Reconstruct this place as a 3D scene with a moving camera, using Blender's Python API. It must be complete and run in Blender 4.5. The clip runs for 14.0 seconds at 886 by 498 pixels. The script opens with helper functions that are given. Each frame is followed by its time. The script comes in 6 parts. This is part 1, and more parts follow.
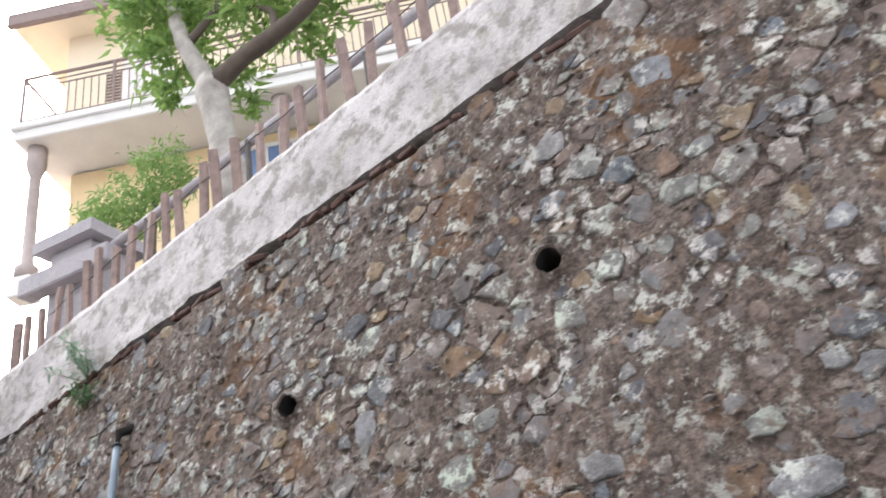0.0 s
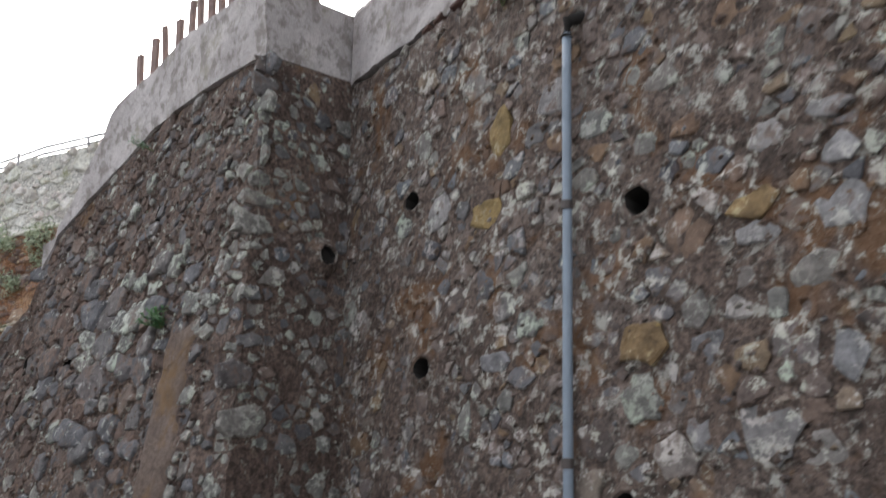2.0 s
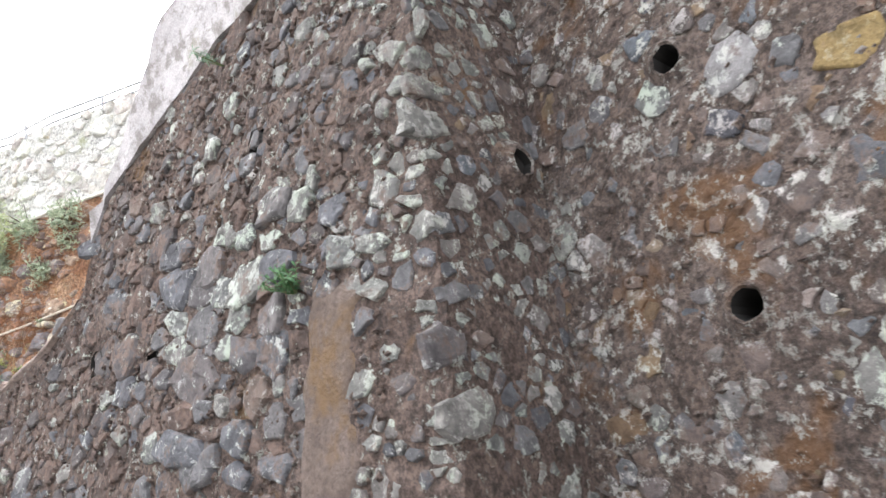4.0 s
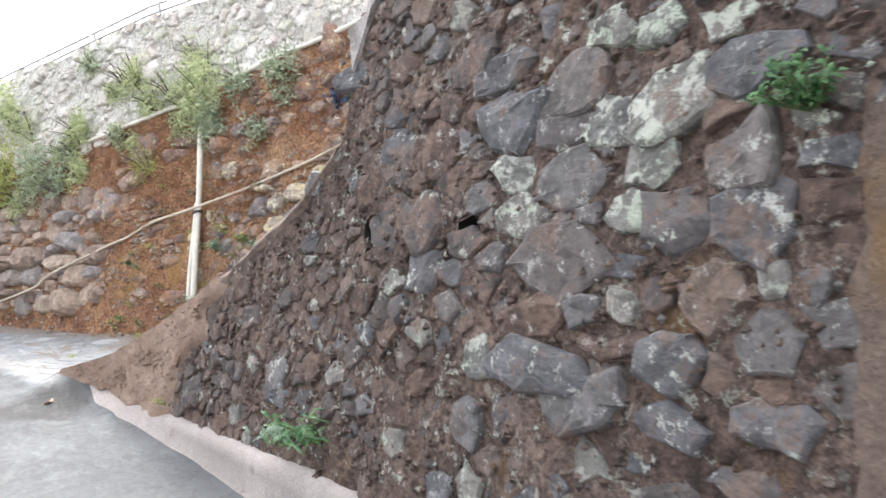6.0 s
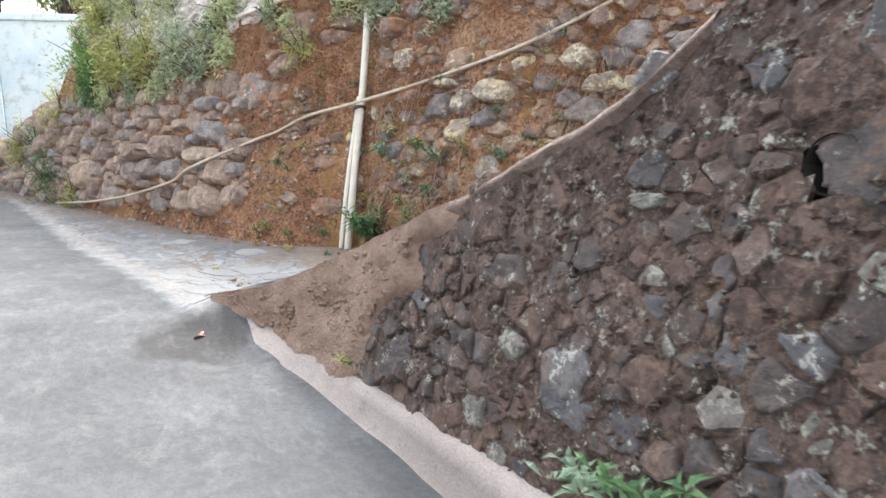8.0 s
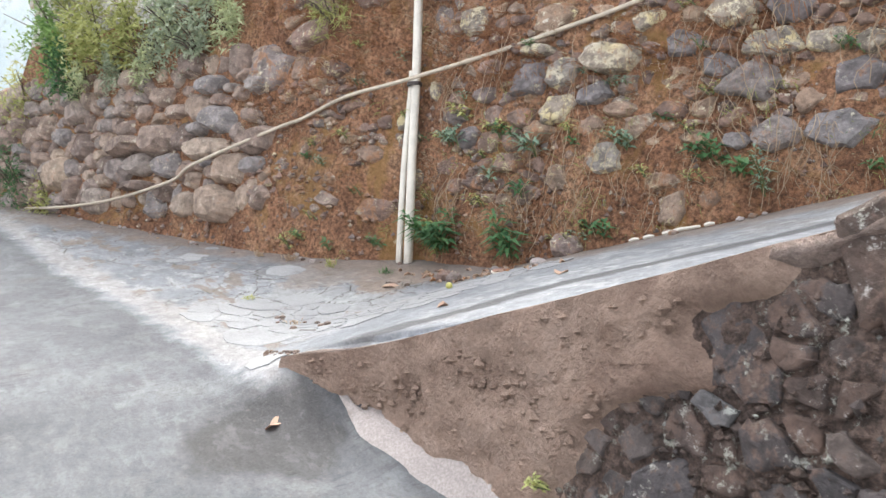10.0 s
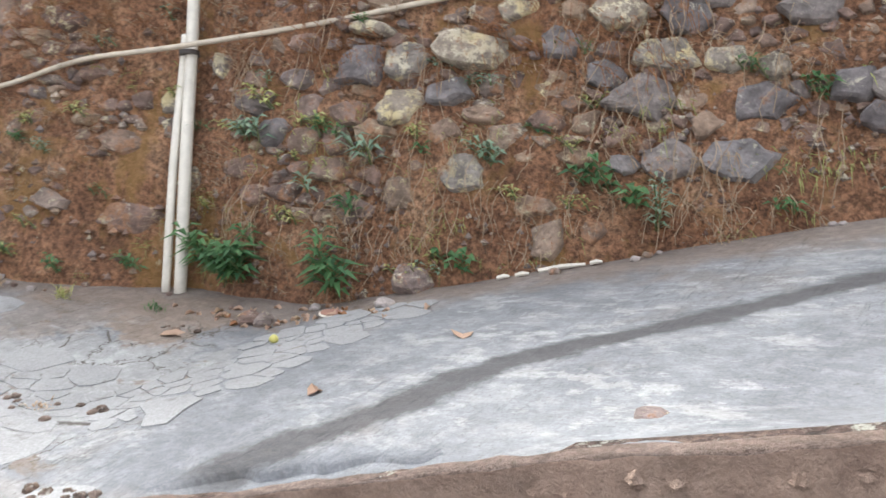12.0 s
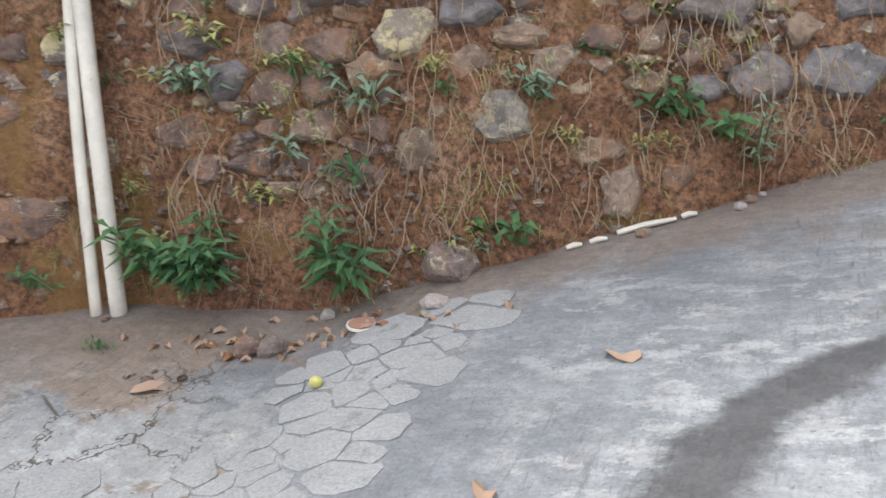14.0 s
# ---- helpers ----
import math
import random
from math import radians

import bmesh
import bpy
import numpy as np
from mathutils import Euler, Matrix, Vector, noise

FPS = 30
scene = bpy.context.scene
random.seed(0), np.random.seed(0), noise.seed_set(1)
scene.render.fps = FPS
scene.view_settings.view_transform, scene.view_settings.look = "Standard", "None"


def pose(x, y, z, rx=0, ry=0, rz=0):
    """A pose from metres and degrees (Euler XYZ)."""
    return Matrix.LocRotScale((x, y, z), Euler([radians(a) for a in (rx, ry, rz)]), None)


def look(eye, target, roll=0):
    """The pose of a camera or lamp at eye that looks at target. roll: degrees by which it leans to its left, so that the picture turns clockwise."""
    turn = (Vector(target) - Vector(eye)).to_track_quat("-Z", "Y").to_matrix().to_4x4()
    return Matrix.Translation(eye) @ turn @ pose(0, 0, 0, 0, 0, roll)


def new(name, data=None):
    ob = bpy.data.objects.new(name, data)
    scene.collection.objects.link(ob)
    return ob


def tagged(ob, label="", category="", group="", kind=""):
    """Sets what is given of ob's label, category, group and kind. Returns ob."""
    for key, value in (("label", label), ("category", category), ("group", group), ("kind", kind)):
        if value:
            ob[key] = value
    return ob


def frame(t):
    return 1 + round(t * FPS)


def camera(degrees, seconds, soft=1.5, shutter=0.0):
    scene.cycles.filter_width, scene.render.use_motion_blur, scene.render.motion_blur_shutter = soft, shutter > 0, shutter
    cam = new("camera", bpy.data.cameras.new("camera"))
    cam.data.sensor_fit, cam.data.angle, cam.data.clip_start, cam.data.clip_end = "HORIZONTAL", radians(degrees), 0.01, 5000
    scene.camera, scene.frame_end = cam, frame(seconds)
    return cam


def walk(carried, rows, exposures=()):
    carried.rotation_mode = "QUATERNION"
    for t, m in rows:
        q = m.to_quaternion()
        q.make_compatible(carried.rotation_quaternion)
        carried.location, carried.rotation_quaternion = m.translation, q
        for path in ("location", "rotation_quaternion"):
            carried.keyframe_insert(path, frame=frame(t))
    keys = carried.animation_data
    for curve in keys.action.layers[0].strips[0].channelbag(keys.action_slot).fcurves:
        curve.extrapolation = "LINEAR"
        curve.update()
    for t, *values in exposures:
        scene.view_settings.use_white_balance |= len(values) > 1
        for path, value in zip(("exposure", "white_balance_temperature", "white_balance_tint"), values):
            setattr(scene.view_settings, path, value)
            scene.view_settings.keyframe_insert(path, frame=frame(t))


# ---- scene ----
cam = camera(58.3, 14.0, shutter=0.22)

PATH = [
    (0, (13.253, -2.284, 0.791), (12.613, -0.64, 1.734), -10.6),
    (0.4, (12.978, -2.236, 0.799), (12.235, -0.604, 1.684), -8.3),
    (0.5, (12.9, -2.228, 0.792), (12.174, -0.593, 1.685), -7.9),
    (0.7, (12.734, -2.25, 0.8), (11.902, -0.625, 1.616), -6.1),
    (0.8, (12.621, -2.188, 0.808), (11.694, -0.57, 1.532), -6.2),
    (1, (12.426, -2.12, 0.798), (11.328, -0.586, 1.462), -3.8),
    (1.5, (11.984, -1.954, 0.747), (10.697, -0.512, 1.259), 1.2),
    (2, (11.541, -1.82, 0.774), (10.205, -0.363, 1.082), -1.3),
    (2.2, (11.345, -1.735, 0.733), (9.97, -0.297, 0.939), -4.0),
    (4.3, (9.396, -1.356, 0.972), (8.034, 0.1, 1.137), -9.4),
    (4.5, (9.208, -1.313, 1.02), (7.806, 0.108, 1.14), -12.1),
    (5, (8.729, -1.34, 0.976), (7.195, -0.059, 1.064), -9.6),
    (5.5, (8.314, -1.314, 0.956), (6.726, -0.101, 0.875), -8.7),
    (6, (7.72, -1.101, 0.933), (6.065, 0.019, 0.862), -6.3),
    (6.5, (7.3, -1.025, 0.978), (5.569, -0.025, 0.939), -3.6),
    (7, (6.756, -1.053, 1.028), (4.978, -0.144, 0.926), -1.8),
    (7.5, (6.317, -1.061, 0.964), (4.526, -0.179, 0.848), -3.7),
    (8, (5.729, -1.031, 1.036), (3.952, -0.158, 0.756), -2.6),
    (8.5, (5.191, -1.146, 1.147), (3.391, -0.309, 0.905), -6.7),
    (8.7, (4.962, -1.187, 1.173), (3.155, -0.369, 0.915), -6.8),
    (10.8, (3.069, -1.113, 1.149), (1.435, -0.022, 0.773), 0.4),
    (11, (2.885, -1.11, 1.211), (1.274, 0.027, 0.882), 2.4),
    (11.5, (2.53, -1.071, 1.202), (1.034, 0.208, 0.846), 3.0),
    (12, (2.101, -1.067, 1.267), (0.899, 0.475, 0.846), 1.3),
    (12.5, (1.765, -0.984, 1.212), (0.697, 0.655, 0.794), -1.1),
    (13, (1.333, -0.823, 1.296), (0.259, 0.781, 0.773), 1.6),
    (13.5, (0.965, -0.742, 1.329), (-0.064, 0.873, 0.751), -0.8),
    (14, (0.621, -0.68, 1.327), (-0.186, 1.03, 0.675), -2.1),
]
EXPOSURE = [(0, 1.95), (0.5, 1.72), (1.0, 1.55), (1.5, 1.25), (2.2, 1.15), (4.3, 2.5), (5, 2.3), (5.5, 2.12), (6.5, 2.0), (7.0, 1.74), (7.5, 1.82), (8.7, 1.95), (11, 1.85), (12.5, 1.70), (14, 1.66)]
walk(cam, [(t, look(eye, target, roll)) for t, eye, target, roll in PATH], EXPOSURE)

# ---- light ----
SUN_EL, SUN_AZ = radians(48), radians(312)
world = bpy.data.worlds.new("world")
scene.world = world
world.use_nodes = True
wt = world.node_tree
sky = wt.nodes.new("ShaderNodeTexSky")
sky.sky_type = "NISHITA"
sky.sun_disc = False
sky.sun_elevation, sky.sun_rotation = SUN_EL, SUN_AZ
sky.air_density, sky.dust_density, sky.ozone_density = 1.0, 6.0, 1.0
wt.nodes["Background"].inputs["Strength"].default_value = 0.15
haze = wt.nodes.new("ShaderNodeHueSaturation")
haze.inputs["Saturation"].default_value = 0.25
haze.inputs["Value"].default_value = 1.6
wt.links.new(sky.outputs[0], haze.inputs["Color"])
wt.links.new(haze.outputs[0], wt.nodes["Background"].inputs[0])
sun = new("sun", bpy.data.lights.new("sun", "SUN"))
sun.data.energy, sun.data.angle, sun.data.color = 0.4, radians(20), (1.0, 0.95, 0.88)
sun.matrix_world = look((math.sin(SUN_AZ) * math.cos(SUN_EL) * 30, math.cos(SUN_AZ) * math.cos(SUN_EL) * 30, 30 * math.sin(SUN_EL)), (0, 0, 0))


# ---- materials ----
class Mat:
    """A node material with short helpers for its nodes."""

    def __init__(self, name, rough=0.85, metal=0.0):
        self.m = bpy.data.materials.new(name)
        self.m.use_nodes = True
        self.t = self.m.node_tree
        self.b = self.t.nodes["Principled BSDF"]
        self.b.inputs["Roughness"].default_value = rough
        self.b.inputs["Metallic"].default_value = metal
        self.pos = self.t.nodes.new("ShaderNodeNewGeometry").outputs["Position"]

    def put(self, sock, v):
        if isinstance(v, bpy.types.NodeSocket):
            self.t.links.new(v, sock)
        elif isinstance(v, tuple) and len(v) == 3 and sock.type == "RGBA":
            sock.default_value = (*v, 1)
        else:
            sock.default_value = v

    def noise(self, scale, detail=4, rough=0.55, vec=None, distort=0.0):
        n = self.t.nodes.new("ShaderNodeTexNoise")
        n.inputs["Scale"].default_value, n.inputs["Detail"].default_value = scale, detail
        n.inputs["Roughness"].default_value, n.inputs["Distortion"].default_value = rough, distort
        self.t.links.new(vec or self.pos, n.inputs["Vector"])
        return n.outputs["Fac"]

    def cells(self, scale, feature="F1", out="Distance", vec=None):
        n = self.t.nodes.new("ShaderNodeTexVoronoi")
        n.feature = feature
        n.inputs["Scale"].default_value = scale
        self.t.links.new(vec or self.pos, n.inputs["Vector"])
        return n.outputs[out]

    def stretch(self, x, y, z):
        n = self.t.nodes.new("ShaderNodeVectorMath")
        n.operation = "MULTIPLY"
        self.t.links.new(self.pos, n.inputs[0])
        n.inputs[1].default_value = (x, y, z)
        return n.outputs[0]

    def axis(self, i):
        n = self.t.nodes.new("ShaderNodeSeparateXYZ")
        self.t.links.new(self.pos, n.inputs[0])
        return n.outputs[i]

    def math(self, op, a, b=0.0, clamp=False):
        n = self.t.nodes.new("ShaderNodeMath")
        n.operation, n.use_clamp = op, clamp
        self.put(n.inputs[0], a), self.put(n.inputs[1], b)
        return n.outputs[0]

    def step(self, v, lo, hi):
        n = self.t.nodes.new("ShaderNodeMapRange")
        n.interpolation_type = "SMOOTHSTEP"
        self.put(n.inputs["Value"], v)
        n.inputs["From Min"].default_value, n.inputs["From Max"].default_value = lo, hi
        return n.outputs["Result"]

    def ramp(self, fac, *stops):
        n = self.t.nodes.new("ShaderNodeValToRGB")
        self.put(n.inputs[0], fac)
        e = n.color_ramp.elements
        while len(e) < len(stops):
            e.new(0.5)
        for el, (p, c) in zip(e, stops):
            el.position, el.color = p, (*c, 1)
        return n.outputs[0]

    def mix(self, fac, a, b):
        n = self.t.nodes.new("ShaderNodeMix")
        n.data_type = "RGBA"
        self.put(n.inputs[0], fac), self.put(n.inputs[6], a), self.put(n.inputs[7], b)
        return n.outputs[2]

    def scale(self, col, fac):
        n = self.t.nodes.new("ShaderNodeVectorMath")
        n.operation = "SCALE"
        self.put(n.inputs[0], col), self.put(n.inputs["Scale"], fac)
        return n.outputs[0]

    def pick(self):
        """A random number that differs from piece to piece."""
        o = self.t.nodes.new("ShaderNodeObjectInfo").outputs["Random"]
        g = self.t.nodes.new("ShaderNodeNewGeometry").outputs["Random Per Island"]
        return self.math("FRACT", self.math("ADD", o, g))

    def done(self, colour, bump=None, strength=0.4, dist=0.02, rough=None):
        self.put(self.b.inputs["Base Color"], colour)
        if bump is not None:
            n = self.t.nodes.new("ShaderNodeBump")
            n.inputs["Strength"].default_value, n.inputs["Distance"].default_value = strength, dist
            self.put(n.inputs["Height"], bump)
            self.t.links.new(n.outputs[0], self.b.inputs["Normal"])
        if rough is not None:
            self.put(self.b.inputs["Roughness"], rough)
        return self.m


def blotches(k, lichen_lo, soil_lo, soil_fine):
    """Lichen and smeared soil whose patches run on from stone to mortar."""
    spots = k.step(k.noise(13, 8, 0.78), lichen_lo, lichen_lo + 0.07)
    broad = k.step(k.noise(2.6, 4, 0.6), 0.36, 0.62)
    spots = k.math("MULTIPLY", spots, k.math("ADD", 0.45, k.math("MULTIPLY", broad, 0.55)))
    dirt = k.step(k.math("ADD", k.noise(4.5, 6, 0.7), k.math("MULTIPLY", k.math("SUBTRACT", k.noise(22, 4, 0.7), 0.5), soil_fine)), soil_lo, soil_lo + 0.1)
    return spots, dirt


def stone_mat(name, palette, lichen, lichen_lo, soil, soil_lo, stain=None):
    """Rubble stone: one hue a stone, grain, lichen blotches and soil that clings in patches."""
    k = Mat(name, 0.9)
    r = k.pick()
    col = k.ramp(r, *palette)
    col = k.mix(k.step(k.noise(9, 7, 0.7), 0.3, 0.72), k.scale(col, 0.5), k.scale(col, 1.3))
    fine = k.noise(60, 5, 0.75)
    col = k.mix(k.math("MULTIPLY", k.step(fine, 0.5, 0.75), 0.5), col, k.scale(col, 1.9))
    spots, dirt = blotches(k, lichen_lo, soil_lo, 0.35)
    if stain:
        col = k.mix(k.math("MULTIPLY", k.step(k.noise(1.9, 4, 0.65, distort=0.4), 0.55, 0.66), 0.6), col, stain)
    pale = k.ramp(k.noise(4, 2), (0.38, lichen[0]), (0.62, lichen[1]))
    col = k.mix(spots, col, pale)
    col = k.mix(k.math("MULTIPLY", dirt, 0.85), col, k.ramp(k.noise(34, 5, 0.7), (0.3, tuple(0.45 * v for v in soil)), (0.7, tuple(1.25 * v for v in soil))))
    h = k.math("ADD", k.math("MULTIPLY", k.noise(20, 7, 0.75), 0.8), k.math("MULTIPLY", fine, 0.25))
    return k.done(col, h, 0.9, 0.035)


GREY_BROWN = ((0.0, (0.095, 0.078, 0.072)), (0.2, (0.190, 0.145, 0.128)), (0.4, (0.150, 0.165, 0.185)), (0.52, (0.205, 0.190, 0.182)), (0.62, (0.25, 0.175, 0.105)), (0.68, (0.195, 0.140, 0.118)), (0.85, (0.27, 0.25, 0.235)), (1.0, (0.085, 0.085, 0.100)))
wall_stone = stone_mat("wall_stone", GREY_BROWN, ((0.56, 0.57, 0.49), (0.57, 0.52, 0.50)), 0.505, (0.178, 0.126, 0.103), 0.52, (0.20, 0.10, 0.042))
BOULDER = ((0.0, (0.062, 0.042, 0.035)), (0.3, (0.138, 0.093, 0.075)), (0.48, (0.094, 0.088, 0.092)), (0.6, (0.190, 0.142, 0.117)), (0.8, (0.110, 0.100, 0.100)), (1.0, (0.095, 0.065, 0.052)))
boulder_stone = stone_mat("boulder_stone", BOULDER, ((0.48, 0.50, 0.42), (0.48, 0.45, 0.42)), 0.56, (0.185, 0.123, 0.097), 0.485)
BANK_PAL = ((0.0, (0.175, 0.122, 0.105)), (0.3, (0.30, 0.20, 0.16)), (0.5, (0.245, 0.205, 0.195)), (0.75, (0.40, 0.285, 0.20)), (1.0, (0.24, 0.165, 0.142)))
bank_stone = stone_mat("bank_stone", BANK_PAL, ((0.66, 0.58, 0.34), (0.62, 0.57, 0.48)), 0.545, (0.37, 0.195, 0.108), 0.525)
SLAB = ((0.0, (0.100, 0.098, 0.106)), (0.3, (0.140, 0.140, 0.152)), (0.55, (0.170, 0.162, 0.162)), (0.8, (0.155, 0.128, 0.120)), (1.0, (0.115, 0.118, 0.131)))
slab_stone = stone_mat("slab_stone", SLAB, ((0.52, 0.55, 0.48), (0.50, 0.50, 0.48)), 0.55, (0.180, 0.127, 0.102), 0.515)
lichen_stone = stone_mat("lichen_stone", ((0.0, (0.17, 0.165, 0.155)), (0.5, (0.23, 0.225, 0.205)), (1.0, (0.20, 0.175, 0.162))), ((0.46, 0.50, 0.41), (0.50, 0.47, 0.44)), 0.50, (0.180, 0.125, 0.10), 0.555)
mint_stone = stone_mat("mint_stone", ((0.0, (0.15, 0.15, 0.145)), (0.5, (0.20, 0.195, 0.18)), (1.0, (0.17, 0.155, 0.145))), ((0.46, 0.52, 0.42), (0.50, 0.50, 0.46)), 0.485, (0.180, 0.125, 0.10), 0.60)
pale_grey_stone = stone_mat("pale_grey_stone", ((0.0, (0.20, 0.20, 0.215)), (0.5, (0.28, 0.265, 0.26)), (1.0, (0.23, 0.235, 0.25))), ((0.54, 0.55, 0.50), (0.52, 0.49, 0.47)), 0.53, (0.178, 0.126, 0.103), 0.58)
ochre_stone = stone_mat("ochre_stone", ((0.0, (0.22, 0.15, 0.065)), (0.5, (0.27, 0.19, 0.08)), (1.0, (0.20, 0.13, 0.065))), ((0.54, 0.55, 0.47), (0.42, 0.30, 0.11)), 0.54, (0.17, 0.11, 0.08), 0.60)
stack_stone = stone_mat("stack_stone", ((0.0, (0.22, 0.165, 0.14)), (0.35, (0.36, 0.27, 0.22)), (0.6, (0.28, 0.255, 0.25)), (0.8, (0.44, 0.34, 0.26)), (1.0, (0.30, 0.22, 0.185))), ((0.62, 0.54, 0.40), (0.60, 0.55, 0.46)), 0.565, (0.36, 0.21, 0.13), 0.60)
bank_grey = stone_mat("bank_grey", ((0.0, (0.20, 0.175, 0.175)), (0.5, (0.26, 0.24, 0.24)), (1.0, (0.30, 0.255, 0.235))), ((0.58, 0.54, 0.40), (0.56, 0.53, 0.47)), 0.575, (0.34, 0.18, 0.10), 0.565)
bank_cream = stone_mat("bank_cream", ((0.0, (0.25, 0.215, 0.19)), (0.5, (0.33, 0.275, 0.22)), (1.0, (0.27, 0.25, 0.235))), ((0.68, 0.58, 0.33), (0.66, 0.60, 0.46)), 0.485, (0.34, 0.18, 0.10), 0.575)
rust_stone = stone_mat("rust_stone", ((0.0, (0.16, 0.10, 0.07)), (0.5, (0.22, 0.145, 0.085)), (0.8, (0.20, 0.13, 0.10)), (1.0, (0.26, 0.20, 0.12))), ((0.52, 0.52, 0.44), (0.50, 0.46, 0.42)), 0.54, (0.165, 0.108, 0.080), 0.53)
PALE = ((0.0, (0.50, 0.47, 0.42)), (0.4, (0.66, 0.58, 0.54)), (0.7, (0.74, 0.71, 0.67)), (1.0, (0.52, 0.52, 0.42)))
pale_stone = stone_mat("pale_stone", PALE, ((0.68, 0.68, 0.64), (0.60, 0.59, 0.50)), 0.5, (0.42, 0.38, 0.27), 0.56)


def mortar_mat(name, a, b, c, lichen_lo=0.66, lichen=(0.48, 0.49, 0.43), rust=(0.22, 0.125, 0.055), rust_lo=0.60, fine=1.0):
    k = Mat(name, 0.95)
    col = k.ramp(k.noise(2.2, 6, 0.65), (0.3, a), (0.5, b), (0.7, c))
    col = k.mix(k.step(k.noise(28, 8, 0.8), 0.36, 0.66), k.scale(col, 1 - 0.7 * fine), k.scale(col, 1 + 0.4 * fine))
    col = k.mix(k.math("MULTIPLY", k.step(k.noise(1.9, 4, 0.65, distort=0.4), rust_lo, rust_lo + 0.12), 0.7), col, rust)
    spots, dirt = blotches(k, lichen_lo, 0.5, 0.3)
    col = k.mix(spots, col, lichen)
    h = k.math("ADD", k.noise(11, 8, 0.75), k.math("MULTIPLY", k.noise(60, 4), 0.3))
    return k.done(col, h, 1.0, 0.06)


wall_mortar = mortar_mat("wall_mortar", (0.098, 0.070, 0.058), (0.175, 0.127, 0.104), (0.232, 0.186, 0.164), 0.53, (0.54, 0.53, 0.48), (0.20, 0.10, 0.042), 0.53)
lip_earth = mortar_mat("lip_earth", (0.185, 0.135, 0.11), (0.26, 0.195, 0.163), (0.33, 0.265, 0.23), 0.64, fine=0.55)
low_mortar = mortar_mat("low_mortar", (0.085, 0.058, 0.048), (0.157, 0.108, 0.087), (0.23, 0.168, 0.139), 0.555)
bank_soil = mortar_mat("bank_soil", (0.175, 0.083, 0.047), (0.37, 0.188, 0.105), (0.52, 0.325, 0.20), 0.60, (0.52, 0.44, 0.28), (0.33, 0.19, 0.065), 0.54)
pale_mortar = mortar_mat("pale_mortar", (0.56, 0.53, 0.46), (0.70, 0.67, 0.61), (0.80, 0.78, 0.74), 0.5, (0.64, 0.63, 0.59), (0.26, 0.27, 0.13), 0.58)


def concrete_mat(name, dark, light, stain, stain_lo, moss=None):
    k = Mat(name, 0.9)
    col = k.ramp(k.noise(1.6, 6, 0.65), (0.3, dark), (0.72, light))
    col = k.mix(k.math("MULTIPLY", k.step(k.noise(7, 6, 0.7), stain_lo, stain_lo + 0.14), 0.75), col, stain)
    if moss:
        col = k.mix(k.math("MULTIPLY", k.step(k.noise(3, 5, 0.7), 0.56, 0.7), 0.6), col, moss)
    grit = k.noise(90, 4, 0.7)
    col = k.mix(k.step(grit, 0.3, 0.75), k.scale(col, 0.72), k.scale(col, 1.12))
    h = k.math("ADD", k.noise(9, 5, 0.6), k.math("MULTIPLY", grit, 0.4))
    return k.done(col, h, 0.5, 0.015)


cap_concrete = concrete_mat("cap_concrete", (0.34, 0.31, 0.305), (0.66, 0.62, 0.61), (0.21, 0.185, 0.165), 0.47, (0.27, 0.25, 0.18))
kerb_concrete = concrete_mat("kerb_concrete", (0.29, 0.255, 0.24), (0.44, 0.395, 0.375), (0.22, 0.18, 0.155), 0.56)
rust_plaster = mortar_mat("rust_plaster", (0.155, 0.112, 0.09), (0.205, 0.152, 0.124), (0.25, 0.19, 0.16), 0.64, (0.42, 0.38, 0.32), (0.225, 0.13, 0.05), 0.50, 0.4)
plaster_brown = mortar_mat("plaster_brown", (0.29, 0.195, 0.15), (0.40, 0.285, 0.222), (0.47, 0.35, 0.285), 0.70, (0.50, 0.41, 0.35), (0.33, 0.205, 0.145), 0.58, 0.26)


TRACK = ((0.0, 0.10), (0.45, 0.25), (0.85, 0.44), (1.3, 0.60), (1.65, 0.97), (2.3, 1.6), (3.2, 2.7))


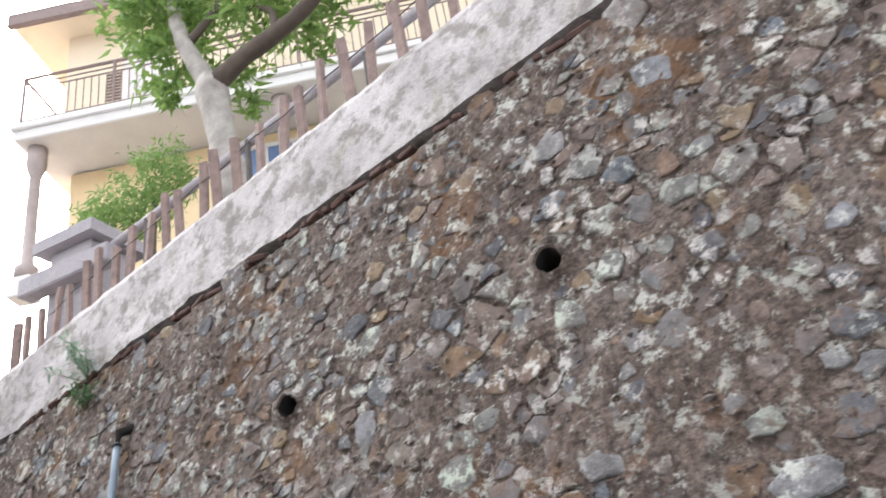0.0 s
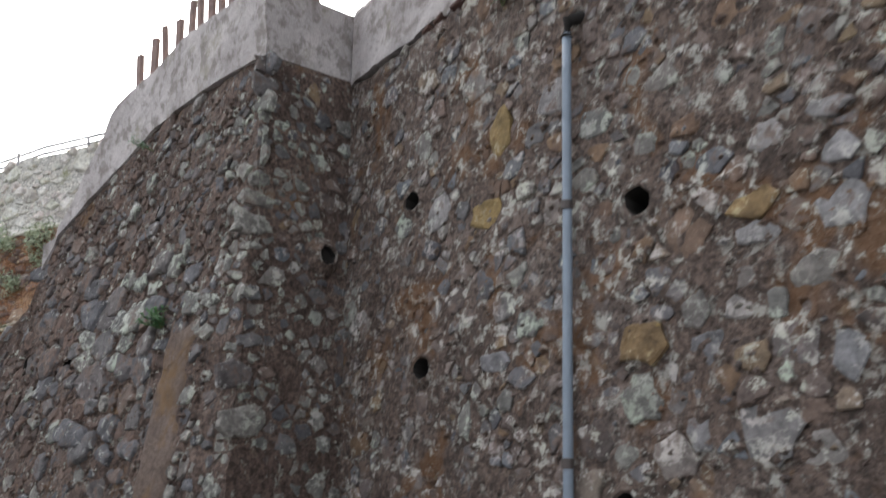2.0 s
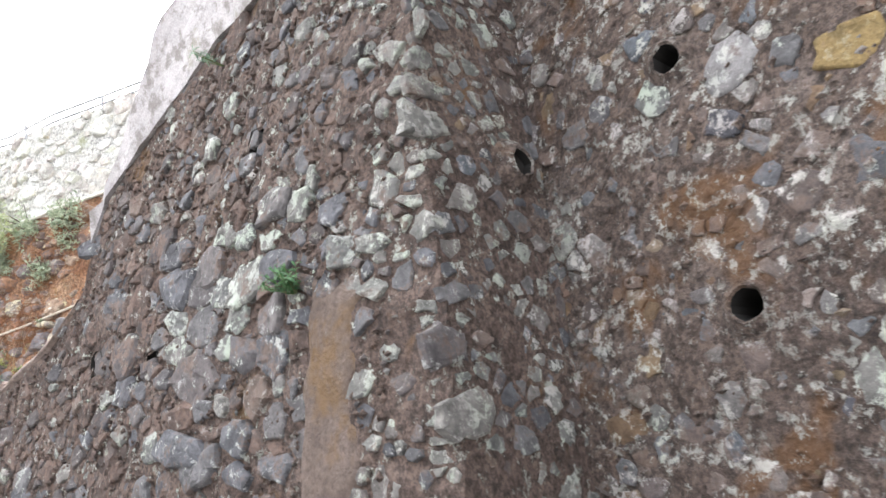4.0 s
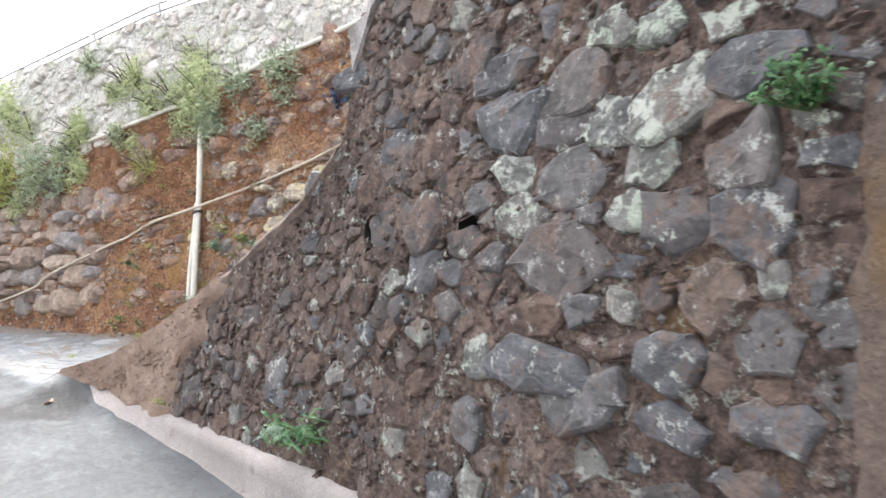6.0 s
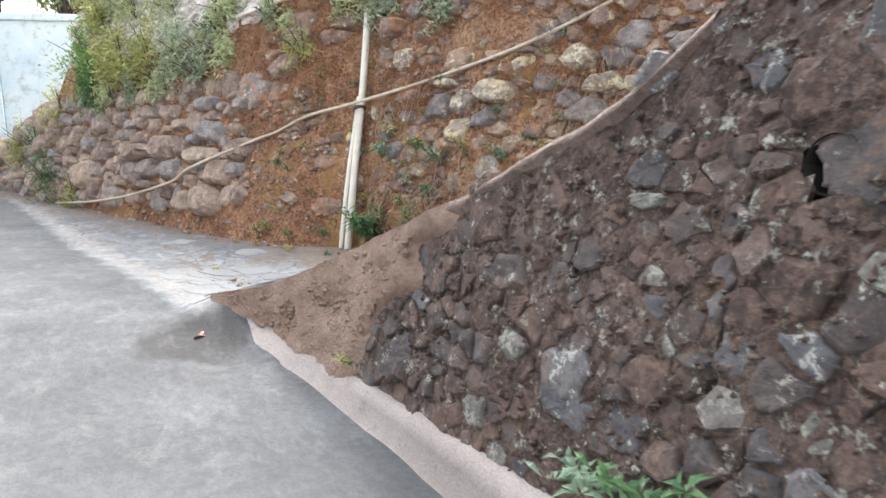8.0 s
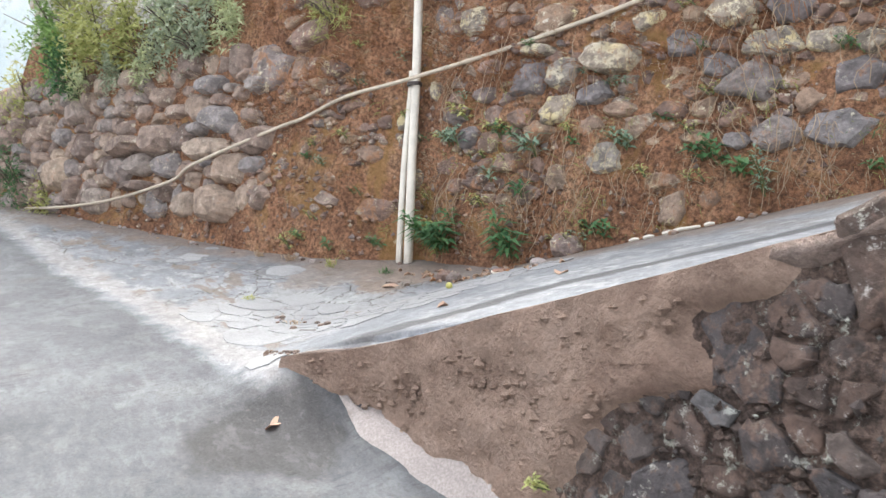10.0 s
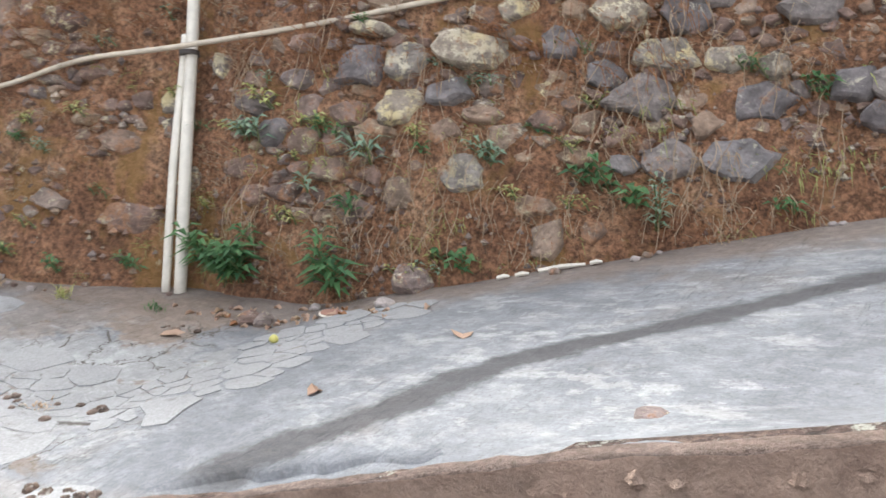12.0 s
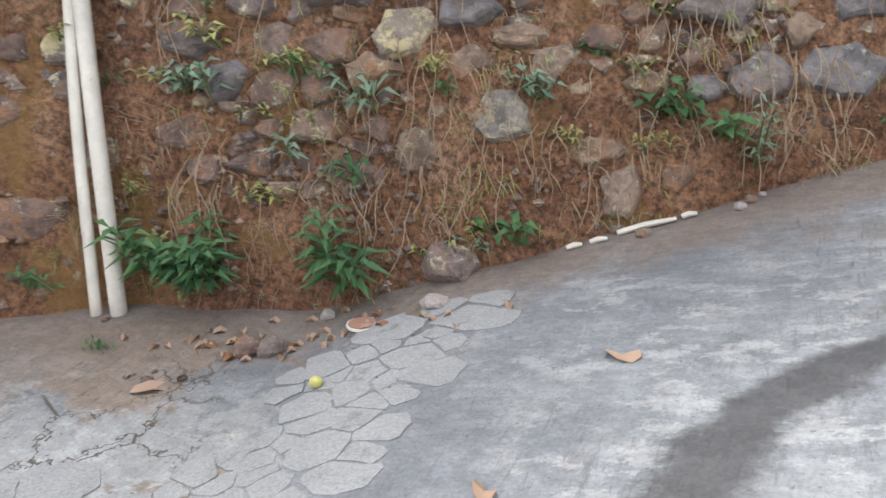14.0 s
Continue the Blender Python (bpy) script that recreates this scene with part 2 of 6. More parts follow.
def road_mat():
    """Worn concrete road: pale slabs, streaks of grit, dark damp track along the upper lane."""
    k = Mat("road_concrete", 0.85)
    col = k.ramp(k.noise(0.9, 6, 0.62), (0.32, (0.128, 0.138, 0.152)), (0.5, (0.182, 0.194, 0.211)), (0.66, (0.255, 0.270, 0.286)))
    wear = k.noise(3.2, 7, 0.7, k.stretch(1.0, 1.5, 1.0))
    col = k.mix(k.math("MULTIPLY", k.step(wear, 0.5, 0.66), 0.38), col, (0.33, 0.338, 0.345))
    col = k.mix(k.math("MULTIPLY", k.step(k.noise(1.3, 5, 0.6), 0.56, 0.7), 0.45), col, (0.17, 0.145, 0.125))
    # dark damp track that winds up the upper lane
    line = k.t.nodes.new("ShaderNodeFloatCurve")
    curve = line.mapping.curves[0]
    for i, (yy, xx) in enumerate(TRACK):
        if i < 2:
            curve.points[i].location = (yy / 4, xx / 4)
        else:
            curve.points.new(yy / 4, xx / 4)
    line.mapping.update()
    k.put(line.inputs["Value"], k.math("DIVIDE", k.axis(1), 4.0))
    off = k.math("ABSOLUTE", k.math("SUBTRACT", k.axis(0), k.math("MULTIPLY", line.outputs[0], 4.0)))
    off = k.math("ADD", off, k.math("MULTIPLY", k.math("SUBTRACT", k.noise(5, 5, 0.7), 0.5), 0.28))
    band = k.math("MULTIPLY", k.math("SUBTRACT", 1.0, k.step(off, 0.07, 0.17)), k.step(k.axis(1), 0.1, 0.3))
    col = k.mix(k.math("MULTIPLY", band, 0.85), col, (0.055, 0.055, 0.058))
    # crumbled pale crust and a drift of earth at the outside of the bend
    for at, reach, amount, tone in (((-1.5, 0.55, 0.0), 0.9, 0.5, (0.35, 0.352, 0.345)), ((-1.75, 1.42, 0.0), 0.42, 0.8, (0.22, 0.165, 0.125)), ((-2.4, 1.15, 0.0), 0.5, 0.6, (0.24, 0.20, 0.17))):
        d = k.t.nodes.new("ShaderNodeVectorMath")
        d.operation = "DISTANCE"
        k.put(d.inputs[0], k.stretch(1, 1, 0))
        d.inputs[1].default_value = at
        v = k.math("ADD", d.outputs["Value"], k.math("MULTIPLY", k.math("SUBTRACT", k.noise(3.5, 7, 0.72), 0.5), 2.2 * reach))
        col = k.mix(k.math("MULTIPLY", k.math("SUBTRACT", 1.0, k.step(v, reach * 0.75, reach)), amount), col, tone)
    # darker patch in the gutter by the tip of the wall
    tip_dist = k.t.nodes.new("ShaderNodeVectorMath")
    tip_dist.operation = "DISTANCE"
    k.put(tip_dist.inputs[0], k.pos)
    tip_dist.inputs[1].default_value = (0.36, -0.20, -0.18)
    spot = k.math("ADD", tip_dist.outputs["Value"], k.math("MULTIPLY", k.noise(2.5, 4), 0.9))
    col = k.mix(k.math("MULTIPLY", k.math("SUBTRACT", 1.0, k.step(spot, 0.66, 0.95)), 0.85), col, (0.085, 0.082, 0.082))
    # darker concrete of the lower lane and a pale joint beside it
    side = k.math("SUBTRACT", k.axis(1), k.math("ADD", k.math("MULTIPLY", k.axis(0), 0.165), -0.14))
    side = k.math("ADD", side, k.math("MULTIPLY", k.math("SUBTRACT", k.noise(3, 5, 0.65), 0.5), 0.35))
    lane_dark = k.math("MULTIPLY", k.math("SUBTRACT", 1.0, k.step(side, -0.12, 0.02)), 0.75)
    low = k.math("MULTIPLY", k.step(k.axis(0), 0.0, 0.15), k.math("SUBTRACT", 1.0, k.step(k.axis(2), -0.07, -0.01)))
    lane_dark = k.math("MAXIMUM", lane_dark, k.math("MULTIPLY", low, 0.72))
    col = k.mix(lane_dark, col, k.scale(col, 0.31))
    joint = k.math("MULTIPLY", k.math("SUBTRACT", 1.0, k.step(k.math("ABSOLUTE", k.math("SUBTRACT", side, 0.12)), 0.05, 0.17)), k.math("SUBTRACT", 1.0, k.step(k.axis(0), -0.2, 0.3)))
    col = k.mix(k.math("MULTIPLY", joint, 0.45), col, (0.33, 0.31, 0.29))
    # flaked crust: pale islands with hard edges, darker where it has gone
    flake = k.step(k.noise(4.2, 8, 0.72, k.stretch(1.0, 1.9, 1.0)), 0.53, 0.57)
    zone = k.step(k.noise(0.8, 3), 0.40, 0.6)
    col = k.mix(k.math("MULTIPLY", k.math("MULTIPLY", flake, zone), k.math("MULTIPLY", k.math("SUBTRACT", 1.0, band), k.math("SUBTRACT", 0.6, k.math("MULTIPLY", lane_dark, 0.7)))), col, k.mix(k.noise(30, 4), (0.30, 0.31, 0.315), (0.44, 0.45, 0.45)))
    bent = k.t.nodes.new("ShaderNodeVectorMath")
    bent.operation = "ADD"
    k.put(bent.inputs[0], k.pos)
    k.put(bent.inputs[1], k.scale(k.mix(0.0, k.ramp(k.noise(2.2, 5, 0.7), (0.3, (0.0, 0.4, 0.0)), (0.7, (0.5, 0.0, 0.3))), (0.0, 0.0, 0.0)), 0.55))
    crack = k.math("SUBTRACT", 1.0, k.step(k.cells(3.1, "DISTANCE_TO_EDGE", "Distance", bent.outputs[0]), 0.006, 0.028))
    edge_zone = k.math("MULTIPLY", k.math("SUBTRACT", 1.0, k.step(k.axis(0), -0.75, -0.3)), k.step(side, 0.05, 0.25))
    col = k.mix(k.math("MULTIPLY", k.math("MULTIPLY", crack, edge_zone), k.step(k.noise(1.7, 4), 0.42, 0.56)), col, (0.085, 0.075, 0.065))
    soil = k.step(k.math("ADD", k.noise(2.6, 6, 0.7, k.stretch(0.7, 1.6, 1.0)), k.math("MULTIPLY", k.noise(14, 4), 0.1)), 0.595, 0.65)
    col = k.mix(k.math("MULTIPLY", k.math("MULTIPLY", soil, edge_zone), 0.75), col, k.mix(k.noise(25, 4), (0.12, 0.09, 0.07), (0.25, 0.20, 0.16)))
    # earth washed down along the foot of the bank
    foot = k.math("SUBTRACT", k.math("ADD", k.math("MULTIPLY", k.axis(0), 0.452), 2.66), k.axis(1))
    foot = k.math("ADD", foot, k.math("MULTIPLY", k.math("SUBTRACT", k.noise(2.4, 6, 0.7), 0.5), 1.3))
    near = k.math("SUBTRACT", 1.0, k.step(foot, 0.12, 0.62))
    col = k.mix(k.math("MULTIPLY", near, 0.8), col, k.mix(k.noise(20, 4, 0.7), (0.12, 0.085, 0.065), (0.28, 0.225, 0.185)))
    brush = k.noise(11, 6, 0.75, k.stretch(3.6, 0.6, 1.0))
    col = k.mix(k.math("MULTIPLY", k.math("MULTIPLY", k.step(brush, 0.52, 0.66), k.step(k.noise(1.4, 3), 0.42, 0.62)), 0.7), col, k.scale(col, 0.45))
    mottle = k.noise(11, 6, 0.75, k.stretch(1.0, 1.6, 1.0))
    col = k.mix(k.step(mottle, 0.36, 0.66), k.scale(col, 0.84), k.scale(col, 1.13))
    pits = k.step(k.noise(17, 6, 0.8, k.stretch(1.0, 1.7, 1.0)), 0.60, 0.66)
    col = k.mix(k.math("MULTIPLY", pits, 0.5), col, (0.11, 0.105, 0.10))
    specks = k.step(k.noise(48, 3, 0.6), 0.64, 0.70)
    col = k.mix(k.math("MULTIPLY", specks, 0.55), col, (0.085, 0.08, 0.075))
    dust = k.step(k.noise(38, 4, 0.7), 0.62, 0.7)
    col = k.mix(k.math("MULTIPLY", dust, 0.5), col, (0.10, 0.09, 0.08))
    grit = k.noise(75, 5, 0.75)
    col = k.mix(k.step(grit, 0.28, 0.7), k.scale(col, 0.8), k.scale(col, 1.1))
    h = k.math("ADD", k.noise(12, 5, 0.6), k.math("MULTIPLY", grit, 0.5))
    return k.done(col, h, 0.7, 0.014)


road_concrete = road_mat()


# ---- the lie of the land ----
def lerp_at(x, pts):
    return float(np.interp(x, [p[0] for p in pts], [p[1] for p in pts]))


LOWER = ((-60, 4.0), (-14, 0.75), (-9, 0.32), (-6, 0.10), (-4, -0.03), (-1.5, -0.08), (-0.6, -0.14), (0, -0.21), (1, -0.35), (2, -0.45), (4, -0.55), (13, -0.75), (30, -1.2), (60, -2))


def lower_z(x, y):
    return lerp_at(x, LOWER) - 0.035 * max(-3.0, min(y, 1.0))


def upper_z(x, y):
    return 0.003 + 0.21 * max(-1.2, min(x, 16)) + 0.095 * max(0.0, min(y, 5.0))


def smooth(v):
    v = max(0.0, min(1.0, v))
    return v * v * (3 - 2 * v)


TOP = ((-0.05, -0.02), (0.0, 0.0), (0.4, 0.08), (0.8, 0.21), (1.2, 0.35), (1.6, 0.48), (2.05, 0.63), (2.45, 0.77), (2.68, 0.85), (3.0, 0.98), (3.26, 1.06), (3.57, 1.22), (3.80, 1.40), (3.85, 1.50), (3.91, 2.0), (4.15, 2.15), (4.74, 2.5), (5.4, 2.83), (5.9, 2.9), (7.6, 2.9))
BASE = ((-0.02, -0.02), (0.2, 0.12), (0.5, 0.30), (1.2, 0.46), (2.2, 0.53), (5.0, 0.56), (8.0, 0.56))


SEAM = 4.05
CAVITIES = ((4.31, 0.92), (5.10, 0.87), (6.10, 1.98))


def bastion_y(x, z):
    """Face of the wall that juts out and runs down to the bend."""
    lean = 0.27 - 0.07 * smooth((x - 5.0) / 2.3)
    step = 0.045 * math.exp((x - SEAM) / 0.35) if x < SEAM else 0.0
    return lerp_at(x, BASE) + lean * z + step


def main_y(x, z):
    return 2.981 - 0.211 * x + 0.145 * z


def bank_plane(x, z):
    return 2.66 + 0.452 * x + 0.302 * z


def bank_y(x, z):
    """The bank's face, hollowed where the two pipes stand."""
    return bank_plane(x, z) + 0.22 * math.exp(-((x + 2.25 + 0.2 * z) / 0.42) ** 2)


APRON = ((0.0, -0.03), (0.3, -0.12), (0.6, -0.22), (0.9, -0.31))


def apron(x, y, lo):
    """The lower lane swells up to the foot of the wall's tip."""
    if x < 0:
        return lo + (-0.02 - lo) * smooth(1 - math.hypot(x * 0.5, min(y, 0.0)) / 0.42)
    if x > 0.95:
        return lo
    a = lerp_at(x, APRON)
    return lo + max(0.0, a - lo) * smooth(1 - max(0.0, bastion_y(x, a) - y) / 0.42)


def ground_z(x, y):
    lo, up = apron(x, y, lower_z(x, y)), upper_z(x, y)
    if x > 0:
        high = upper_z(x, 1.5)
        mid = bastion_y(min(x, 8), lerp_at(x, TOP) if x < 3.82 else high) + 0.06 if x < 7.4 else main_y(min(x, 16), high) + 0.3
        return lo if y < mid else up
    w = smooth((-x) / 1.6)
    k = smooth((y - 0.05 + 0.35 * w) / (0.08 + 1.2 * w))
    return lo * (1 - k) + up * k if x > -1.6 else lo + (1 - smooth((-x - 1.6) / 1.5)) * k * (up - lo)


def mesh_from(verts, faces, material, flat=True):
    me = bpy.data.meshes.new("mesh")
    me.from_pydata([tuple(v) for v in verts], [], faces)
    me.validate()
    me.materials.append(material)
    if not flat:
        me.polygons.foreach_set("use_smooth", [True] * len(me.polygons))
    me.update()
    return me


def shell(name, us, vs, point, back, material, bump=0.0, freq=3.0, holes=()):
    """A solid: a front sheet over us x vs, with a back sheet and closed sides. point(u, k) and back(u, k): k runs from 0 at the foot to 1 at the top."""
    n, m = len(us), len(vs)
    verts, faces = [], []
    for fn, rough in ((point, bump), (back, 0.0)):
        for u in us:
            for v in vs:
                p = Vector(fn(u, v))
                if rough:
                    p.y += rough * (noise.noise(p * freq) + 0.5 * noise.noise(p * freq * 2.7) + 0.35 * noise.noise(p * freq * 6.1))
                verts.append(p)
    def at(s, i, j):
        return s * n * m + i * m + j
    for i in range(n - 1):
        for j in range(m - 1):
            q = (at(0, i, j), at(0, i + 1, j), at(0, i + 1, j + 1), at(0, i, j + 1))
            c = (verts[q[0]] + verts[q[2]]) / 2
            if not any((c.x - h[0]) ** 2 + (c.z - h[1]) ** 2 < 0.0064 for h in holes):
                faces.append(q)
            faces.append((at(1, i, j), at(1, i, j + 1), at(1, i + 1, j + 1), at(1, i + 1, j)))
        for j in (0, m - 1):
            q = (at(0, i, j), at(1, i, j), at(1, i + 1, j), at(0, i + 1, j))
            faces.append(q if j == 0 else q[::-1])
    for j in range(m - 1):
        for i in (0, n - 1):
            q = (at(0, i, j), at(0, i, j + 1), at(1, i, j + 1), at(1, i, j))
            faces.append(q if i == 0 else q[::-1])
    ob = new(name, mesh_from(verts, faces, material))
    return ob


def steps(a, b, d):
    n = max(1, round(abs(b - a) / d))
    return [a + (b - a) * i / n for i in range(n + 1)]


# ground: one sheet, fine near the bend and coarse far off
def ground_axis(lo, hi, fine_lo, fine_hi, d):
    out, s, v = [], d, fine_lo
    while v > lo:
        s *= 1.5
        v -= s
        out.append(max(v, lo))
    out = out[::-1] + steps(fine_lo, fine_hi, d)
    s, v = d, fine_hi
    while v < hi:
        s *= 1.5
        v += s
        out.append(min(v, hi))
    return out


gx, gy = ground_axis(-400, 400, -9, 9, 0.09), ground_axis(-400, 400, -4, 5, 0.09)
gv = [(x, y, ground_z(x, y) + 0.006 * noise.noise((x * 2.3, y * 2.3, 0))) for x in gx for y in gy]
gf = [(i * len(gy) + j, (i + 1) * len(gy) + j, (i + 1) * len(gy) + j + 1, i * len(gy) + j + 1) for i in range(len(gx) - 1) for j in range(len(gy) - 1)]
ground = tagged(new("road", mesh_from(gv, gf, road_concrete, False)), "worn grey concrete road with pale patches on a hairpin bend", "road", kind="structure")

# tall wall along the lower lane
HOLES = ((8.29, 1.78), (9.98, 1.45), (11.02, 2.11), (12.57, 2.23), (11.97, 1.30), (8.53, 0.80), (9.95, 0.25))
CAP_LOW = ((7.2, 2.83), (9.8, 3.05), (12.7, 3.33), (17, 3.75))
CAP_TOP = ((7.2, 3.45), (9.0, 3.66), (12.0, 3.97), (17, 4.5))
wall_main = tagged(shell("wall_main", steps(7.3, 17, 0.045), steps(0, 1, 0.0115),
                         lambda x, k: (x, main_y(x, -1.0 + k * (lerp_at(x, CAP_LOW) + 1.0)), -1.0 + k * (lerp_at(x, CAP_LOW) + 1.0)),
                         lambda x, k: (x, main_y(x, 3.0) + 0.55, -1.0 + k * (lerp_at(x, CAP_LOW) + 1.0)), wall_mortar, 0.022, 6.0, HOLES),
                   "tall rubble stone retaining wall with lichen and weep holes", "wall", kind="structure")


def cap_foot(x):
    """Broken lower edge of the coping, over an open joint."""
    return lerp_at(x, CAP_LOW) + 0.035 + 0.05 * smooth((x - 8.6) / 1.2) + 0.025 * noise.noise((x * 5, 0, 0)) + 0.02 * noise.noise((x * 14, 3, 0))


tagged(shell("wall_coping", steps(7.32, 17, 0.06), steps(0, 1, 0.1),
                        lambda x, k: (x, main_y(x, cap_foot(x)) - 0.014 + 0.03 * k + (0.03 if k == 1 else 0), cap_foot(x) + k * (lerp_at(x, CAP_TOP) - cap_foot(x))),
                        lambda x, k: (x, main_y(x, 3.0) + 0.48, cap_foot(x) + k * (lerp_at(x, CAP_TOP) - cap_foot(x))), cap_concrete, 0.016, 4.0),
                  "weathered grey concrete coping along the retaining wall", "coping", kind="structure")

# wall that juts out and falls to the bend
OUT = ((3.90, 2.02), (4.04, 2.15), (4.21, 2.32), (4.43, 2.62), (4.70, 2.92), (4.81, 3.15), (5.2, 3.30), (5.9, 3.46), (7.4, 3.42))


def corner_x(z):
    return 7.75 - 0.16 * z


us = steps(0.0, 3.80, 0.045) + [3.83, 3.86, 3.91] + steps(3.95, 7.3, 0.045) + [7.4, 7.5, 7.6, 7.75]


def bast(x, k):
    z = -0.9 + k * (lerp_at(x, TOP) + 0.9)
    xx = min(x, corner_x(z)) if x > 7.2 else x
    return (xx, bastion_y(xx, z), z)


def bast_back(x, k):
    z = -0.9 + k * (lerp_at(x, TOP) + 0.9)
    deep = 0.10 if x < 3.83 else 0.5
    y = bastion_y(x, lerp_at(x, TOP)) + deep
    if x > 7.15:
        y = max(y, main_y(7.4, z) + 0.05)
    return (min(x, corner_x(z)) if x > 7.2 else x, y, z)


wall_low = tagged(shell("wall_bastion", us, steps(0, 1, 0.0125), bast, bast_back, low_mortar, 0.024, 6.0, CAVITIES),
                  "rubble stone retaining wall falling to the road bend", "wall", kind="structure")
tagged(shell("wall_bastion_coping", steps(3.885, 7.3, 0.09), steps(0, 1, 0.1),
                       lambda x, k: (min(x, corner_x(2.9)), bastion_y(x, lerp_at(x, TOP)) - 0.03, lerp_at(x, TOP) + 0.004 + k * max(0.02, lerp_at(x, OUT) - lerp_at(x, TOP))),
                       lambda x, k: (min(x, corner_x(2.9)), bastion_y(x, lerp_at(x, TOP)) + 0.4 if x < 7.1 else 2.05, lerp_at(x, TOP) + 0.004 + k * max(0.02, lerp_at(x, OUT) - lerp_at(x, TOP))), cap_concrete, 0.016, 4.0),
                 "weathered grey concrete coping with a sloping end", "coping", kind="structure")

# bank behind the upper lane: stony red earth below, pale masonry above
def bank_foot(x):
    return upper_z(x, bank_y(x, 0)) if x > -1.2 else lower_z(x, 0.5)


def bank_mid(x):
    if x < -8.75:
        return lerp_at(x, ((-11.4, 1.0), (-10, 1.3), (-9.1, 1.55), (-8.75, 2.0)))
    return 3.36 + 0.16 * max(x, -6)


def bank_top(x):
    return 4.68 + 0.1 * x if x < 6 else 5.28


bank = tagged(shell("bank", steps(-11.4, 4.4, 0.055), steps(0, 1, 0.0165),
                    lambda x, k: (x, bank_y(x, bank_foot(x) - 0.4 + k * (bank_mid(x) - bank_foot(x) + 0.4)) - 0.04 * smooth((0.25 - k) * 6), bank_foot(x) - 0.4 + k * (bank_mid(x) - bank_foot(x) + 0.4)),
                    lambda x, k: (x, bank_y(x, 4) + 1.5, bank_foot(x) - 0.4 + k * (bank_mid(x) - bank_foot(x) + 0.4)), bank_soil, 0.06, 2.0),
              "red earth bank with half-buried stones and weeds", "bank", kind="structure")
bank_wall = tagged(shell("wall_bank_top", steps(-8.8, 4.4, 0.12), steps(0, 1, 0.06),
                         lambda x, k: (x, bank_y(x, bank_mid(x) + k * (bank_top(x) - bank_mid(x))) + 0.05, bank_mid(x) + k * (bank_top(x) - bank_mid(x))),
                         lambda x, k: (x, bank_y(x, 4) + 1.5, bank_mid(x) + k * (bank_top(x) - bank_mid(x))), pale_mortar, 0.03, 2.5),
                   "pale weathered stone wall on top of the earth bank", "wall", kind="structure")


# ---- shared shapes ----
def part(name, me, parent=None, label="", at=None):
    ob = new(name, me)
    if parent is not None:
        ob.parent = parent
    if at is not None:
        ob.location = at
    if label:
        ob["label"] = label
    return ob


def thing(name, label, category, group="", kind="", at=(0, 0, 0)):
    ob = new(name)
    ob.location = at
    return tagged(ob, label, category, group, kind)


class Soup:
    """Vertices and faces gathered for one mesh."""

    def __init__(self):
        self.v, self.f = [], []

    def add(self, verts, faces):
        n = len(self.v)
        self.v += [tuple(p) for p in verts]
        self.f += [tuple(i + n for i in f) for f in faces]

    def box(self, lo, hi, frame=None, soft=0.012):
        """A box with chamfered edges, in an optional frame."""
        (x0, y0, z0), (x1, y1, z1) = lo, hi
        bm = bmesh.new()
        bmesh.ops.create_cube(bm, size=1)
        bmesh.ops.scale(bm, vec=(x1 - x0, y1 - y0, z1 - z0), verts=bm.verts)
        bmesh.ops.translate(bm, vec=((x0 + x1) / 2, (y0 + y1) / 2, (z0 + z1) / 2), verts=bm.verts)
        if soft:
            bmesh.ops.bevel(bm, geom=bm.edges[:], offset=soft, segments=1, affect="EDGES")
        bm.verts.index_update()
        self.add([(frame @ v.co) if frame else v.co.copy() for v in bm.verts], [[v.index for v in f.verts] for f in bm.faces])
        bm.free()

    def tube(self, pts, radii, sides=8, cap=True, wob=0.0):
        pts = [Vector(p) for p in pts]
        if not isinstance(radii, (list, tuple)):
            radii = [radii] * len(pts)
        rings = []
        for i, p in enumerate(pts):
            d = (pts[min(i + 1, len(pts) - 1)] - pts[max(i - 1, 0)]).normalized()
            a = d.cross(Vector((0.31, 0.17, 0.93))).normalized()
            b = d.cross(a)
            ring = []
            for s in range(sides):
                q = 2 * math.pi * s / sides
                r = radii[i] * (1 + wob * noise.noise(p * 5 + a * math.cos(q) + b * math.sin(q)))
                ring.append(p + (a * math.cos(q) + b * math.sin(q)) * r)
            rings.append(ring)
        n = sides
        faces = [(i * n + s, i * n + (s + 1) % n, (i + 1) * n + (s + 1) % n, (i + 1) * n + s) for i in range(len(pts) - 1) for s in range(n)]
        if cap:
            faces += [tuple(range(n))[::-1], tuple((len(pts) - 1) * n + s for s in range(n))]
        self.add([p for ring in rings for p in ring], faces)

    def leaf(self, base, way, up, length, width, droop=0.25):
        way, up = way.normalized(), up.normalized()
        side = way.cross(up)
        if side.length < 1e-3:
            side = Vector((1, 0, 0))
        side.normalize()
        mid = base + way * length * 0.45 + up * length * 0.06
        far = base + way * length - up * length * droop
        w = side * width / 2
        fold = up * width * 0.18
        self.add([base, mid - w + fold, mid, mid + w + fold, far], [(0, 2, 1), (0, 3, 2), (1, 2, 4), (2, 3, 4)])

    def mesh(self, material, smooth_shade=False):
        return mesh_from(self.v, self.f, material, not smooth_shade)


